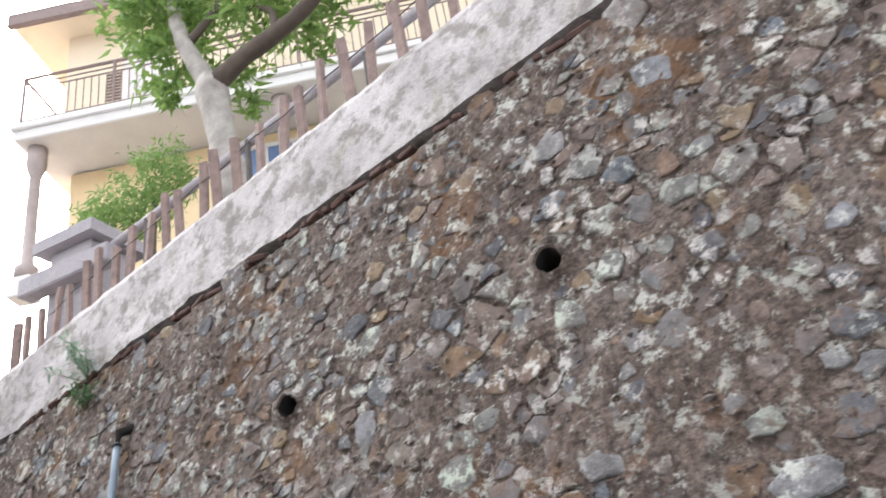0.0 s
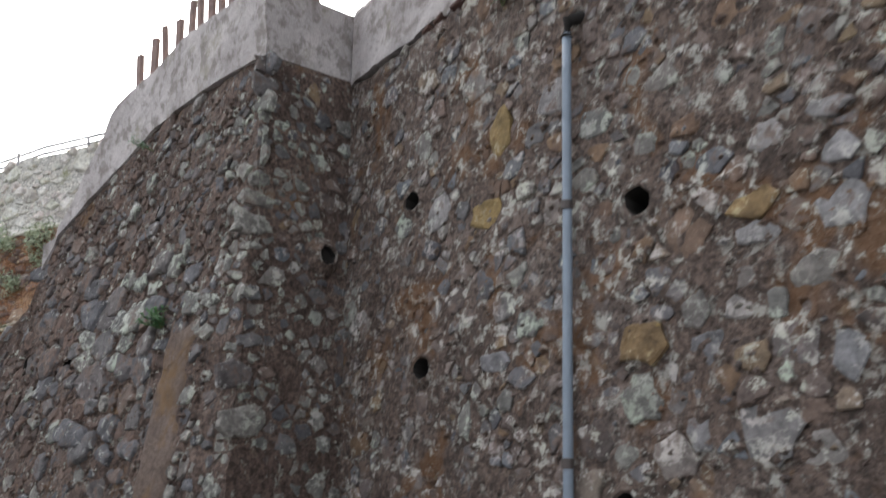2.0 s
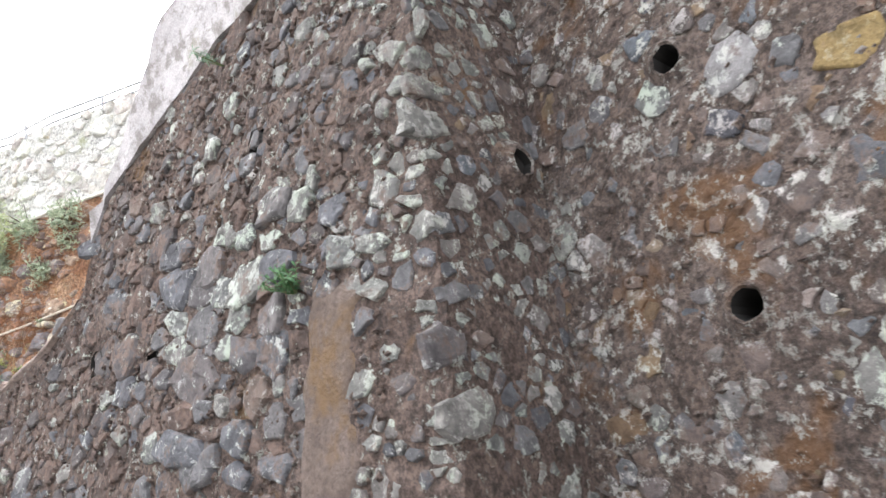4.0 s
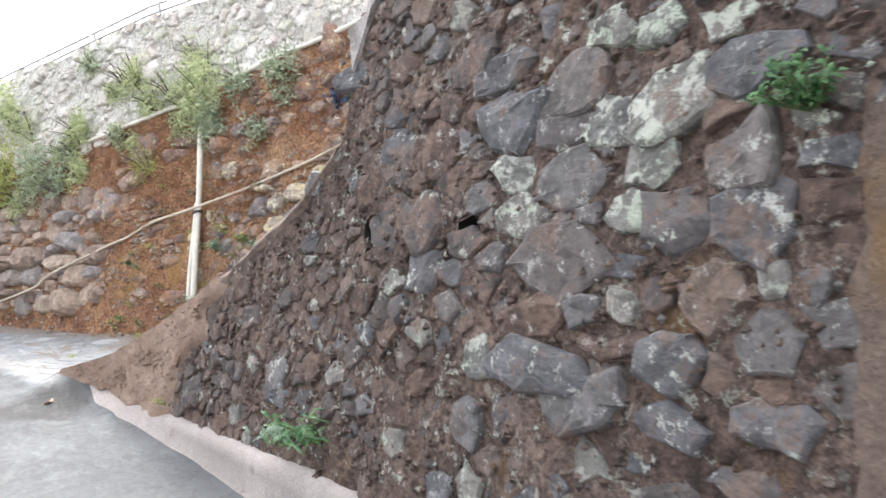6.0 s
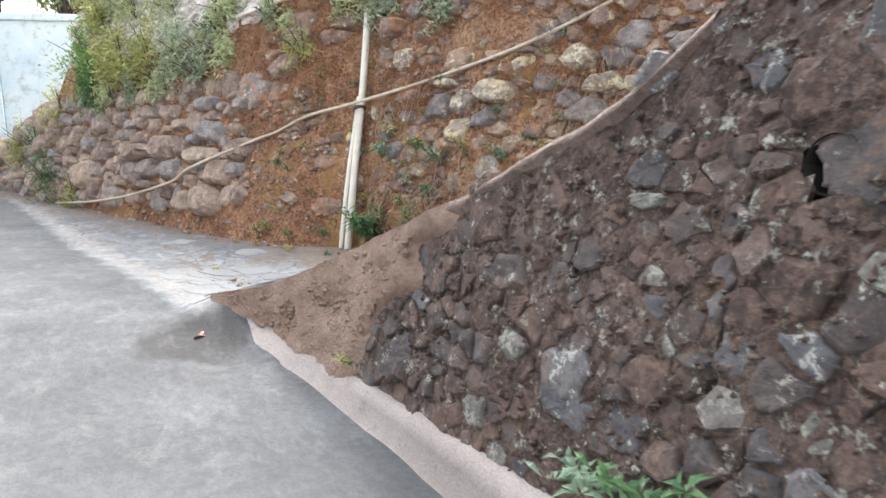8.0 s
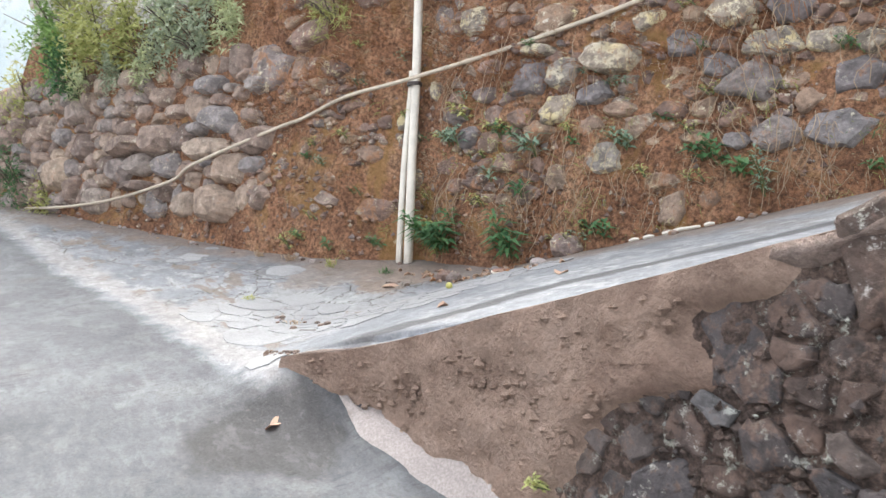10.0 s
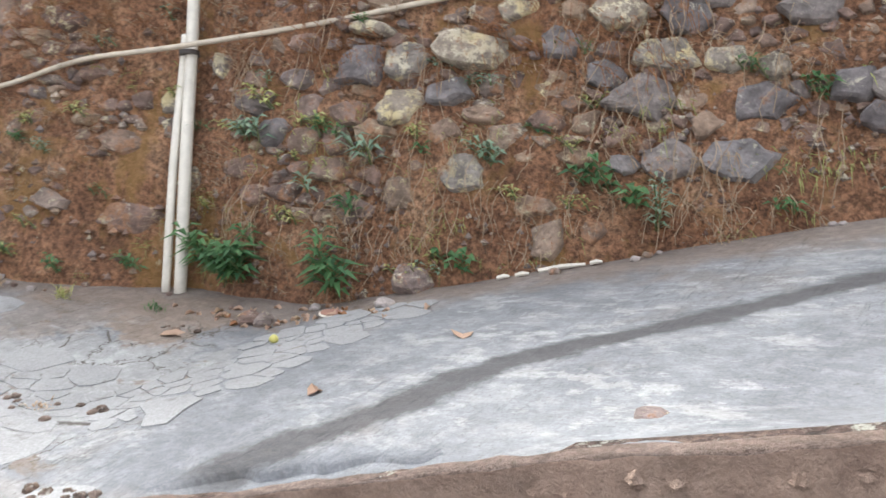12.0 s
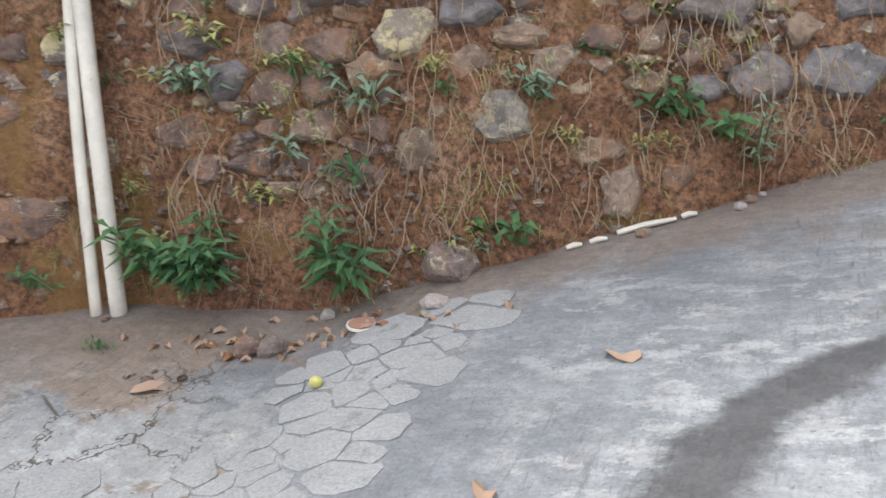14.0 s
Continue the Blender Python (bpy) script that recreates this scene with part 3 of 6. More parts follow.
def bend(pts, per=6):
    """A smooth line through points."""
    p = [Vector(q) for q in pts]
    p = [p[0] * 2 - p[1]] + p + [p[-1] * 2 - p[-2]]
    out = []
    for i in range(1, len(p) - 2):
        for s in range(per):
            t = s / per
            out.append(0.5 * ((2 * p[i]) + (p[i + 1] - p[i - 1]) * t + (2 * p[i - 1] - 5 * p[i] + 4 * p[i + 1] - p[i + 2]) * t * t + (3 * p[i] - p[i - 1] - 3 * p[i + 1] + p[i + 2]) * t ** 3))
    return out + [p[-2]]


def scatter(rng, u0, u1, v0, v1, size, inside, tall=1.0, voids=()):
    """Uneven points, closer where size(u, v) is small."""
    big = 0.5
    grid, pts = {}, []
    for (u, v, s) in voids:
        grid.setdefault((int(u / big), int(v / big)), []).append((u, v, s))
    tries = int((u1 - u0) * (v1 - v0) / 0.0014)
    for _ in range(tries):
        u, v = rng.uniform(u0, u1), rng.uniform(v0, v1)
        if not inside(u, v):
            continue
        s = min(0.34, size(u, v) * rng.choice((0.5, 0.6, 0.75, 0.9, 1.1, 1.4, 1.8)))
        key = (int(u / big), int(v / big))
        ok = True
        for a in (-1, 0, 1):
            for b in (-1, 0, 1):
                for (pu, pv, ps) in grid.get((key[0] + a, key[1] + b), ()):
                    if (pu - u) ** 2 + ((pv - v) * tall) ** 2 < ((ps + s) / 2) ** 2:
                        ok = False
                        break
                if not ok:
                    break
            if not ok:
                break
        if ok:
            grid.setdefault(key, []).append((u, v, s))
            pts.append((u, v, s))
    return pts, grid, big


def cell_of(pt, grid, big, tall=1.0):
    """The outline of one stone: the patch of the wall nearer to it than to its neighbours."""
    u, v, s = pt
    r = s * 1.3
    poly = [(u + r * math.cos(a), v + r / tall * math.sin(a)) for a in [i * math.pi / 4 + 0.3 for i in range(8)]]
    ku, kv = int(u / big), int(v / big)
    for a in (-1, 0, 1):
        for b in (-1, 0, 1):
            for (pu, pv, ps) in grid.get((ku + a, kv + b), ()):
                du, dv = pu - u, (pv - v) * tall
                d2 = du * du + dv * dv
                if d2 < 1e-9 or d2 > 4 * r * r:
                    continue
                k = 0.5 + 0.5 * (s * s - ps * ps) / (2 * d2)
                k = max(0.3, min(0.7, k))
                out = []
                for i in range(len(poly)):
                    p, q = poly[i], poly[(i + 1) % len(poly)]
                    fp = (p[0] - u) * du + (p[1] - v) * tall * dv - k * d2
                    fq = (q[0] - u) * du + (q[1] - v) * tall * dv - k * d2
                    if fp <= 0:
                        out.append(p)
                    if fp * fq < 0:
                        t = fp / (fp - fq)
                        out.append((p[0] + (q[0] - p[0]) * t, p[1] + (q[1] - p[1]) * t))
                poly = out
                if len(poly) < 3:
                    return None
    return poly


def stone_shape(rng, poly, surf, gap, high, round_off, jag, sunk):
    """A stone from its outline: a buried rim, a broken edge, a shoulder and a tilted, uneven face."""
    n = len(poly)
    cu, cv = sum(p[0] for p in poly) / n, sum(p[1] for p in poly) / n
    rad = sum(math.hypot(p[0] - cu, p[1] - cv) for p in poly) / n
    if rad < 0.02:
        return None
    pts = []
    for i in range(n):
        p, q = poly[i], poly[(i + 1) % n]
        d = math.hypot(p[0] - q[0], p[1] - q[1])
        if d < 0.012:
            continue
        for t in ((round_off, 0.5, 1 - round_off) if d > 0.05 else (round_off, 1 - round_off)):
            k = 1 + rng.uniform(-jag, 0.35 * jag)
            u, v = p[0] + (q[0] - p[0]) * t, p[1] + (q[1] - p[1]) * t
            u, v = cu + (u - cu) * k, cv + (v - cv) * k
            f = 0.9 / rad
            pts.append((u + 0.24 * rad * noise.noise((u * f, v * f, cu * 9)), v + 0.24 * rad * noise.noise((u * f, v * f, cu * 9 + 40))))
    n = len(pts)
    if n < 5:
        return None
    k0 = max(0.5, 1 - gap / rad)
    wide, low = 1 - rng.random() * jag, 1 - rng.random() * jag * 1.3
    lean = min(high / rad, 0.3)
    tu, tv = rng.uniform(-0.7, 0.7) * lean, rng.uniform(-0.9, 0.5) * lean
    drop = sunk * (1.6 * max(0.0, noise.noise((cu * 1.9, cv * 1.9, 4)) + 0.05) + 0.5 * rng.random())
    verts, amp = [], min(high, 0.03)
    for k, h in ((k0, -0.03), (k0 * 0.98, 0.4), (k0 * (0.91 - round_off * 0.6), 0.85), (k0 * 0.66, 1.0), (k0 * 0.32, 1.0)):
        for p in pts:
            u, v = cu + (p[0] - cu) * k * wide, cv + (p[1] - cv) * k * low
            hh = -0.03 if h < 0 else high * h + amp * (0.6 * noise.noise((u * 11, v * 11, cu * 7)) + 0.32 * noise.noise((u * 33, v * 33, cu * 7))) + tu * (u - cu) + tv * (v - cv) - drop
            verts.append(surf(u, v, hh))
    verts.append(surf(cu, cv, high + 0.6 * amp * noise.noise((cu * 11, cv * 11, cu * 7)) - drop))
    faces = [(r * n + i, r * n + (i + 1) % n, (r + 1) * n + (i + 1) % n, (r + 1) * n + i) for r in range(4) for i in range(n)]
    faces += [(4 * n + i, 4 * n + (i + 1) % n, 5 * n) for i in range(n)]
    return [Vector(p) for p in verts], faces, surf(cu, cv, 0)


def boulder_outline(rng, u, v, w, h):
    """A rough oval with a few blunt corners, for a stone of a given breadth and height."""
    n, lean, square = rng.randint(5, 7), rng.uniform(-0.3, 0.3), rng.uniform(2.4, 4.2)
    out = []
    for i in range(n):
        a = 2 * math.pi * (i + rng.uniform(-0.25, 0.25)) / n
        c, d = math.cos(a), math.sin(a)
        r = rng.uniform(0.88, 1.2) / (abs(c) ** square + abs(d) ** square) ** (1 / square)
        out.append((u + w / 2 * r * c - lean * h / 2 * r * d, v + h / 2 * r * d + lean * h / 2 * r * c))
    return out


def masonry(parent, seed, box, size, inside, surf, material, high, gap=0.012, near=None, tall=1.25, keep=1.0, rounded=0.22, most=300, name="stone", flat=False, voids=(), jag=0.2, sunk=0.0, chosen=(), bold=1.0, grow=1.15):
    """Stones over a wall face: those in the stretch near are pieces of their own, the rest joined by kind of stone."""
    rng = random.Random(seed)
    gaps, picked = [(u, v, 0.24) for u, v in voids], []
    for kind, places in chosen:
        for u, v, w, h in places:
            many = max(1, round(w / h))
            gaps += [(u + (i - (many - 1) / 2) * w / many, v, 0.98 * max(h, w / many)) for i in range(many)]
            picked.append((kind, u, v, w, h))
    pts, grid, big = scatter(rng, *box, size, inside, tall, gaps)
    rest, count = {}, 0
    for kind, u, v, w, h in picked:
        made = stone_shape(rng, boulder_outline(rng, u, v, w * grow, h * grow), surf, 0.0, high * bold * rng.uniform(0.7, 1.3) * (0.5 + max(w, h) / 0.3), rounded, 0.10, 0.0)
        if made:
            c = Vector(made[2])
            part(name, mesh_from([p - c for p in made[0]], made[1], kind, flat), parent, at=c)
            count += 1
    for pt in pts:
        if rng.random() > keep:
            continue
        poly = cell_of(pt, grid, big, tall)
        made = poly and stone_shape(rng, poly, surf, gap * rng.uniform(0.5, 1.7), high * rng.uniform(0.35, 1.6) * (0.5 + pt[2] / 0.3), rounded, jag, sunk(pt[0], pt[1]) if callable(sunk) else sunk)
        if not made:
            continue
        verts, faces, c = made
        kind = material(rng, pt[0], pt[1]) if callable(material) else material
        if near and near(pt[0], pt[1]) and count < most:
            c = Vector(c)
            part(name, mesh_from([p - c for p in verts], faces, kind, flat), parent, at=c)
            count += 1
        else:
            rest.setdefault(kind.name, (kind, Soup()))[1].add(verts, faces)
    for kind, soup in rest.values():
        ob = part(name + "s", soup.mesh(kind, not flat), parent)
        ob["kind"] = "stuff"


# ---- smaller materials ----
def plain(name, colour, rough=0.6, metal=0.0, vary=0.25, scale=14, bump=0.15):
    k = Mat(name, rough, metal)
    f = k.noise(scale, 5, 0.65)
    dark = tuple(c * (1 - vary) for c in colour)
    col = k.ramp(f, (0.3, dark), (0.7, colour))
    col = k.mix(k.math("MULTIPLY", k.step(k.noise(scale * 6, 4, 0.7), 0.5, 0.75), vary), col, k.scale(col, 0.6))
    return k.done(col, k.noise(scale * 4, 4), bump, 0.004)


def foliage(name, a, b, rough=0.6):
    k = Mat(name, rough)
    col = k.ramp(k.math("FRACT", k.math("ADD", k.pick(), k.math("MULTIPLY", k.noise(2.0, 2), 0.6))), (0.0, a), (0.5, b), (1.0, tuple(0.5 * (p + q) for p, q in zip(a, b))))
    k.put(k.b.inputs["Transmission Weight"], 0.0)
    m = k.done(k.mix(k.noise(25, 3), k.scale(col, 0.8), k.scale(col, 1.2)))
    glow = k.t.nodes.new("ShaderNodeBsdfTranslucent")
    k.put(glow.inputs["Color"], col)
    both = k.t.nodes.new("ShaderNodeMixShader")
    both.inputs[0].default_value = 0.3
    k.t.links.new(k.b.outputs[0], both.inputs[1]), k.t.links.new(glow.outputs[0], both.inputs[2])
    k.t.links.new(both.outputs[0], k.t.nodes["Material Output"].inputs["Surface"])
    return m


pvc = plain("pvc_white", (0.72, 0.68, 0.60), 0.5, 0, 0.22, 9)
hose_mat = plain("hose_cream", (0.58, 0.50, 0.40), 0.55, 0, 0.3, 12)
pipe_grey = plain("pipe_blue_grey", (0.22, 0.27, 0.33), 0.5, 0, 0.25, 8)
picket_mat = plain("picket_wood", (0.31, 0.22, 0.195), 0.85, 0, 0.45, 11, 0.4)
wire_mat = plain("wire_dark", (0.10, 0.085, 0.08), 0.6, 0.4)
# near-black that paints the shade inside holes; also on the pipe elbow
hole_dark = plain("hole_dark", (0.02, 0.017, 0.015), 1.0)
bark_pale = plain("bark_pale", (0.46, 0.42, 0.38), 0.9, 0, 0.45, 7, 0.6)
bark_dark = plain("bark_dark", (0.13, 0.10, 0.08), 0.9, 0, 0.4, 9, 0.6)
stem_green = plain("stem_green", (0.14, 0.17, 0.07), 0.7)
tree_leaf = foliage("tree_leaf", (0.125, 0.225, 0.055), (0.27, 0.40, 0.115))
bush_leaf = foliage("bush_leaf", (0.13, 0.235, 0.065), (0.28, 0.42, 0.14))
weed_leaf = foliage("weed_leaf", (0.045, 0.125, 0.055), (0.095, 0.205, 0.075))
blue_leaf = foliage("blue_leaf", (0.12, 0.20, 0.14), (0.26, 0.36, 0.25))
moss_leaf = foliage("moss_leaf", (0.25, 0.28, 0.085), (0.45, 0.46, 0.18))
straw_mat = foliage("straw", (0.30, 0.205, 0.13), (0.50, 0.385, 0.27), 0.85)
russet_mat = foliage("russet_grass", (0.21, 0.092, 0.045), (0.35, 0.175, 0.085), 0.85)
dry_leaf = foliage("dry_leaf", (0.38, 0.25, 0.18), (0.50, 0.36, 0.27), 0.85)
house_wall = plain("house_cream", (0.88, 0.74, 0.56), 0.8, 0, 0.08, 2, 0.05)
house_white = plain("house_white", (0.80, 0.76, 0.74), 0.8, 0, 0.1, 3, 0.05)
house_ochre = plain("house_ochre", (0.88, 0.68, 0.42), 0.8, 0, 0.1, 3, 0.05)
column_pink = plain("column_pink", (0.46, 0.38, 0.36), 0.8, 0, 0.2, 5, 0.1)
rail_metal = plain("rail_brown", (0.30, 0.22, 0.20), 0.55, 0.2)
terrace_grey = concrete_mat("terrace_grey", (0.36, 0.33, 0.35), (0.48, 0.45, 0.47), (0.26, 0.24, 0.24), 0.60)
blue_paint = concrete_mat("pale_blue_paint", (0.50, 0.67, 0.75), (0.72, 0.82, 0.86), (0.38, 0.47, 0.50), 0.53, (0.37, 0.45, 0.45))
door_red = plain("door_dark_red", (0.16, 0.045, 0.035), 0.6, 0.1)
tile_roof = plain("roof_tile", (0.24, 0.13, 0.09), 0.8, 0, 0.4, 6, 0.4)
joint_brick = plain("joint_brick", (0.105, 0.055, 0.043), 0.9, 0, 0.5, 16, 0.5)
crack_plate = concrete_mat("cracked_plate", (0.235, 0.242, 0.25), (0.365, 0.372, 0.378), (0.19, 0.187, 0.183), 0.55)
glass = Mat("window_glass", 0.05)
glass.done((0.16, 0.24, 0.42))
glass = glass.m
# pale tints: bright haze is put into these three leaf colours
shrub_leaf = foliage("shrub_leaf", (0.32, 0.38, 0.19), (0.54, 0.58, 0.35))
far_leaf = foliage("far_leaf", (0.20, 0.29, 0.14), (0.40, 0.50, 0.27))
hazy_leaf = foliage("hazy_leaf", (0.25, 0.31, 0.21), (0.44, 0.49, 0.35))
blue_cloth = plain("blue_cloth", (0.05, 0.08, 0.16), 0.8)
clay_lid = plain("clay_lid", (0.36, 0.20, 0.15), 0.7)
fruit_mat = plain("fruit_yellow", (0.55, 0.52, 0.16), 0.5)


# ---- rubble of the walls ----
def at_face(fn, batter):
    """Turns (u, v, height) into a place on a wall face that looks towards -y."""
    def surf(u, v, h):
        return (u, fn(u, v) - h, v + h * batter)
    return surf


def main_in(u, v):
    if v > lerp_at(u, CAP_LOW) - 0.03:
        return False
    return all((u - a) ** 2 + (v - b) ** 2 > 0.017 for a, b in HOLES)


def main_size(u, v):
    return 0.092 + 0.08 * max(0.0, noise.noise((u * 1.1, v * 1.1, 3)) + 0.1)


def bast_in(u, v):
    if v > lerp_at(u, TOP) - (0.30 - 0.18 * smooth((u - 1.9) / 0.7) if u < 3.9 else 0.06) or u > corner_x(v) - 0.05:
        return False
    if any((u - a) ** 2 + (v - b) ** 2 < 0.013 for a, b in CAVITIES):
        return False
    if u < 1.48 + 0.75 * (v + 0.25):
        return False
    return not (6.72 + 0.09 * noise.noise((v * 4, 0, 1)) < u < 7.12 + 0.10 * noise.noise((v * 4, 5, 1)) and v < 1.12 + 0.1 * noise.noise((u * 6, 2, 1)))


def bast_size(u, v):
    if u > 7.05:
        return 0.10
    if u < 3.2:
        return 0.155 + 0.04 * noise.noise((u * 2, v * 2, 8))
    return 0.105 + 0.075 * smooth((u - 3.6) / 1.0) * smooth((2.0 - v) / 1.2) + 0.06 * max(0, noise.noise((u * 1.3, v * 1.3, 8)))


def bast_kind(rng, u, v):
    """Brown rubble near the bend; blue-grey and lichen-covered slabs further along."""
    far = smooth((u - 3.5) / 1.1)
    r = rng.random()
    if u > 7.05:
        return lichen_stone if r < 0.6 else slab_stone
    return slab_stone if r < 0.04 + 0.30 * far else lichen_stone if r < 0.06 + 0.42 * far else boulder_stone


def main_kind(rng, u, v):
    r = rng.random()
    return slab_stone if r < 0.10 else lichen_stone if r < 0.2 else rust_stone if r < 0.3 else wall_stone


bast_surf = at_face(bastion_y, 0.26)
main_surf = at_face(main_y, 0.145)


# lichened stones; extra pale ones put sky light into this face's colour
def narrow_kind(rng, u, v):
    r = rng.random()
    return slab_stone if r < 0.28 else mint_stone if r < 0.5 else lichen_stone if r < 0.82 else wall_stone


def narrow_surf(u, v, h):
    return (corner_x(v) + h, u, v + h * 0.15)


def bank_in(u, v):
    if v < bank_foot(u) + 0.08 or v > bank_mid(u) - 0.1 or abs(u + 2.22 + 0.14 * v) < 0.27:
        return False
    if u < -4.1:
        return 0.40 + 0.08 * noise.noise((u * 2, 1, 7)) < v < 1.78 + 0.2 * noise.noise((u, 2, 7))
    if u < -1.9:
        return 0.3 < v < 2.4 and noise.noise((u * 2.3, v * 2.3, 4)) > 0.12
    return v > bank_foot(u) + 0.55 + 0.3 * noise.noise((u * 1.5, 0, 2))


def bank_size(u, v):
    if -4.1 < u < -2.2 and v < 1.6:
        return 0.11
    if u < -2.9:
        return 0.21 + 0.06 * noise.noise((u * 2, v * 2, 5))
    return 0.135 + 0.05 * noise.noise((u * 1.6, v * 1.6, 5)) + 0.05 * smooth((v - 1.6) / 0.4)


bank_surf = at_face(lambda u, v: bank_y(u, v) + 0.02, 0.3)
top_surf = at_face(lambda u, v: bank_y(u, v) + 0.05, 0.3)


# kerb along the foot of the wall
def kerb_profile(x):
    top = lerp_at(x, ((0.28, -0.13), (0.6, -0.19), (0.9, -0.24), (1.4, -0.27), (2.6, -0.27), (4.5, -0.25))) if x < 4.5 else lower_z(x, 0) + 0.26
    y = bastion_y(x, top) if x < 7.7 else main_y(x, top)
    y = min(y, 0.62) if x < 7.6 else y
    wide = (0.14 - 0.05 * smooth((x - 0.6) / 2.0)) * smooth((x - 0.2) / 0.4)
    lo = ground_z(x, y - wide)
    return [(x, y + 0.12, top - 0.25), (x, y + 0.12, top), (x, y - 0.02, top - 0.005), (x, y - 0.06, top - 0.02), (x, y - 0.5 * wide - 0.03, lo * 0.4 + top * 0.6), (x, y - wide, lo + 0.02), (x, y - wide - 0.05, lo - 0.02)]


ks = Soup()
kx = steps(0.28, 7.5, 0.08)
rows = []
for x in kx:
    rows.append([Vector(p) + Vector((0, 0.012 * noise.noise((x * 3, i, 0)), 0.012 * noise.noise((x * 4, i, 5)))) for i, p in enumerate(kerb_profile(x))])
nk = len(rows[0])
ks.add([p for r in rows for p in r], [(i * nk + j, i * nk + j + 1, (i + 1) * nk + j + 1, (i + 1) * nk + j) for i in range(len(rows) - 1) for j in range(nk - 1)] + [tuple(range(nk))[::-1]])
kerb = tagged(new("kerb", ks.mesh(kerb_concrete, True)), "rounded pale concrete kerb along the foot of the wall", "kerb", kind="structure")

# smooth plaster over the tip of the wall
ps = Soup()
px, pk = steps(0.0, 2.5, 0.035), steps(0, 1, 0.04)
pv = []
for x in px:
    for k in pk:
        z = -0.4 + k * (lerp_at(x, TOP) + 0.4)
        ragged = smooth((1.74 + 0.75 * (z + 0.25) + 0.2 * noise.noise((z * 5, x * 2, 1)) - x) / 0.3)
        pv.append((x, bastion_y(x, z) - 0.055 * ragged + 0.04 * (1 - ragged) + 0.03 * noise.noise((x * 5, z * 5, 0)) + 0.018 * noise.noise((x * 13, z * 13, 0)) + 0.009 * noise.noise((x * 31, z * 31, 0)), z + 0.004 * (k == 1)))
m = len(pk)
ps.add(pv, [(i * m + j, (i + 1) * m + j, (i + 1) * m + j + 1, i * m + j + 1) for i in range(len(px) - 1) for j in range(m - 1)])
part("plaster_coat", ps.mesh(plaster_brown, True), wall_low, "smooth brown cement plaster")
# smooth rust-stained mortar left bare beside the corner
ms = Soup()
mx, mz = steps(6.6, 7.24, 0.04), steps(-0.5, 1.25, 0.04)
mv = []
for x in mx:
    for z in mz:
        edge = min(x - 6.68 - 0.09 * noise.noise((z * 4, 0, 1)), 7.16 + 0.10 * noise.noise((z * 4, 5, 1)) - x, 1.16 + 0.1 * noise.noise((x * 6, 2, 1)) - z)
        mv.append((x, bastion_y(x, z) + 0.035 - 0.055 * smooth(edge / 0.1) + 0.008 * noise.noise((x * 9, z * 9, 3)), z))
m = len(mz)
ms.add(mv, [(i * m + j, (i + 1) * m + j, (i + 1) * m + j + 1, i * m + j + 1) for i in range(len(mx) - 1) for j in range(m - 1)])
part("mortar_patch", ms.mesh(rust_plaster, True), wall_low, "smooth rust-stained mortar patch")
# thin worn lip along the top of the low wall, and the road surface that runs up to it
ts, fs = Soup(), Soup()
tv, fv = [], []
tx = steps(0.0, 3.80, 0.035)
for x in tx:
    zt, y = lerp_at(x, TOP), bastion_y(x, lerp_at(x, TOP))
    dn = 0.2 - 0.13 * smooth((x - 1.5) / 0.9)
    w, e = 0.018 * noise.noise((x * 4, 0, 3)), 0.012 * noise.noise((x * 6, 2, 3))
    tv += [(x, bastion_y(x, zt - dn) + 0.004, zt - dn + 3 * e), (x, bastion_y(x, zt - dn / 2) - 0.034 + w, zt - dn / 2 + 2 * e), (x, y - 0.015 - 0.02 * (1 - smooth((x - 1.4) / 1.2)) + w, zt + 0.002 + e), (x, y + 0.035 + 2 * w + 0.025 * noise.noise((x * 11, 1, 3)), zt + 0.004 + e), (x, y + 0.10, zt - 0.03)]
    g = ground_z(x, y + 0.42) + 0.004
    fv += [(x, y + 0.028 + 2 * w + 0.02 * noise.noise((x * 9, 7, 3)), zt + 0.001 + e), (x, y + 0.13, zt * 0.8 + g * 0.2), (x, y + 0.26, zt * 0.3 + g * 0.7), (x, y + 0.42, g - 0.002), (x, y + 0.5, g - 0.03)]
ts.add(tv, [(i * 5 + j, (i + 1) * 5 + j, (i + 1) * 5 + j + 1, i * 5 + j + 1) for i in range(len(tx) - 1) for j in range(4)])
fs.add(fv, [(i * 5 + j, (i + 1) * 5 + j, (i + 1) * 5 + j + 1, i * 5 + j + 1) for i in range(len(tx) - 1) for j in range(4)])
part("top_lip", ts.mesh(lip_earth, True), wall_low, "worn brown cement lip")
part("road_margin", fs.mesh(road_concrete, True), wall_low, "grey road concrete run up to the wall top")

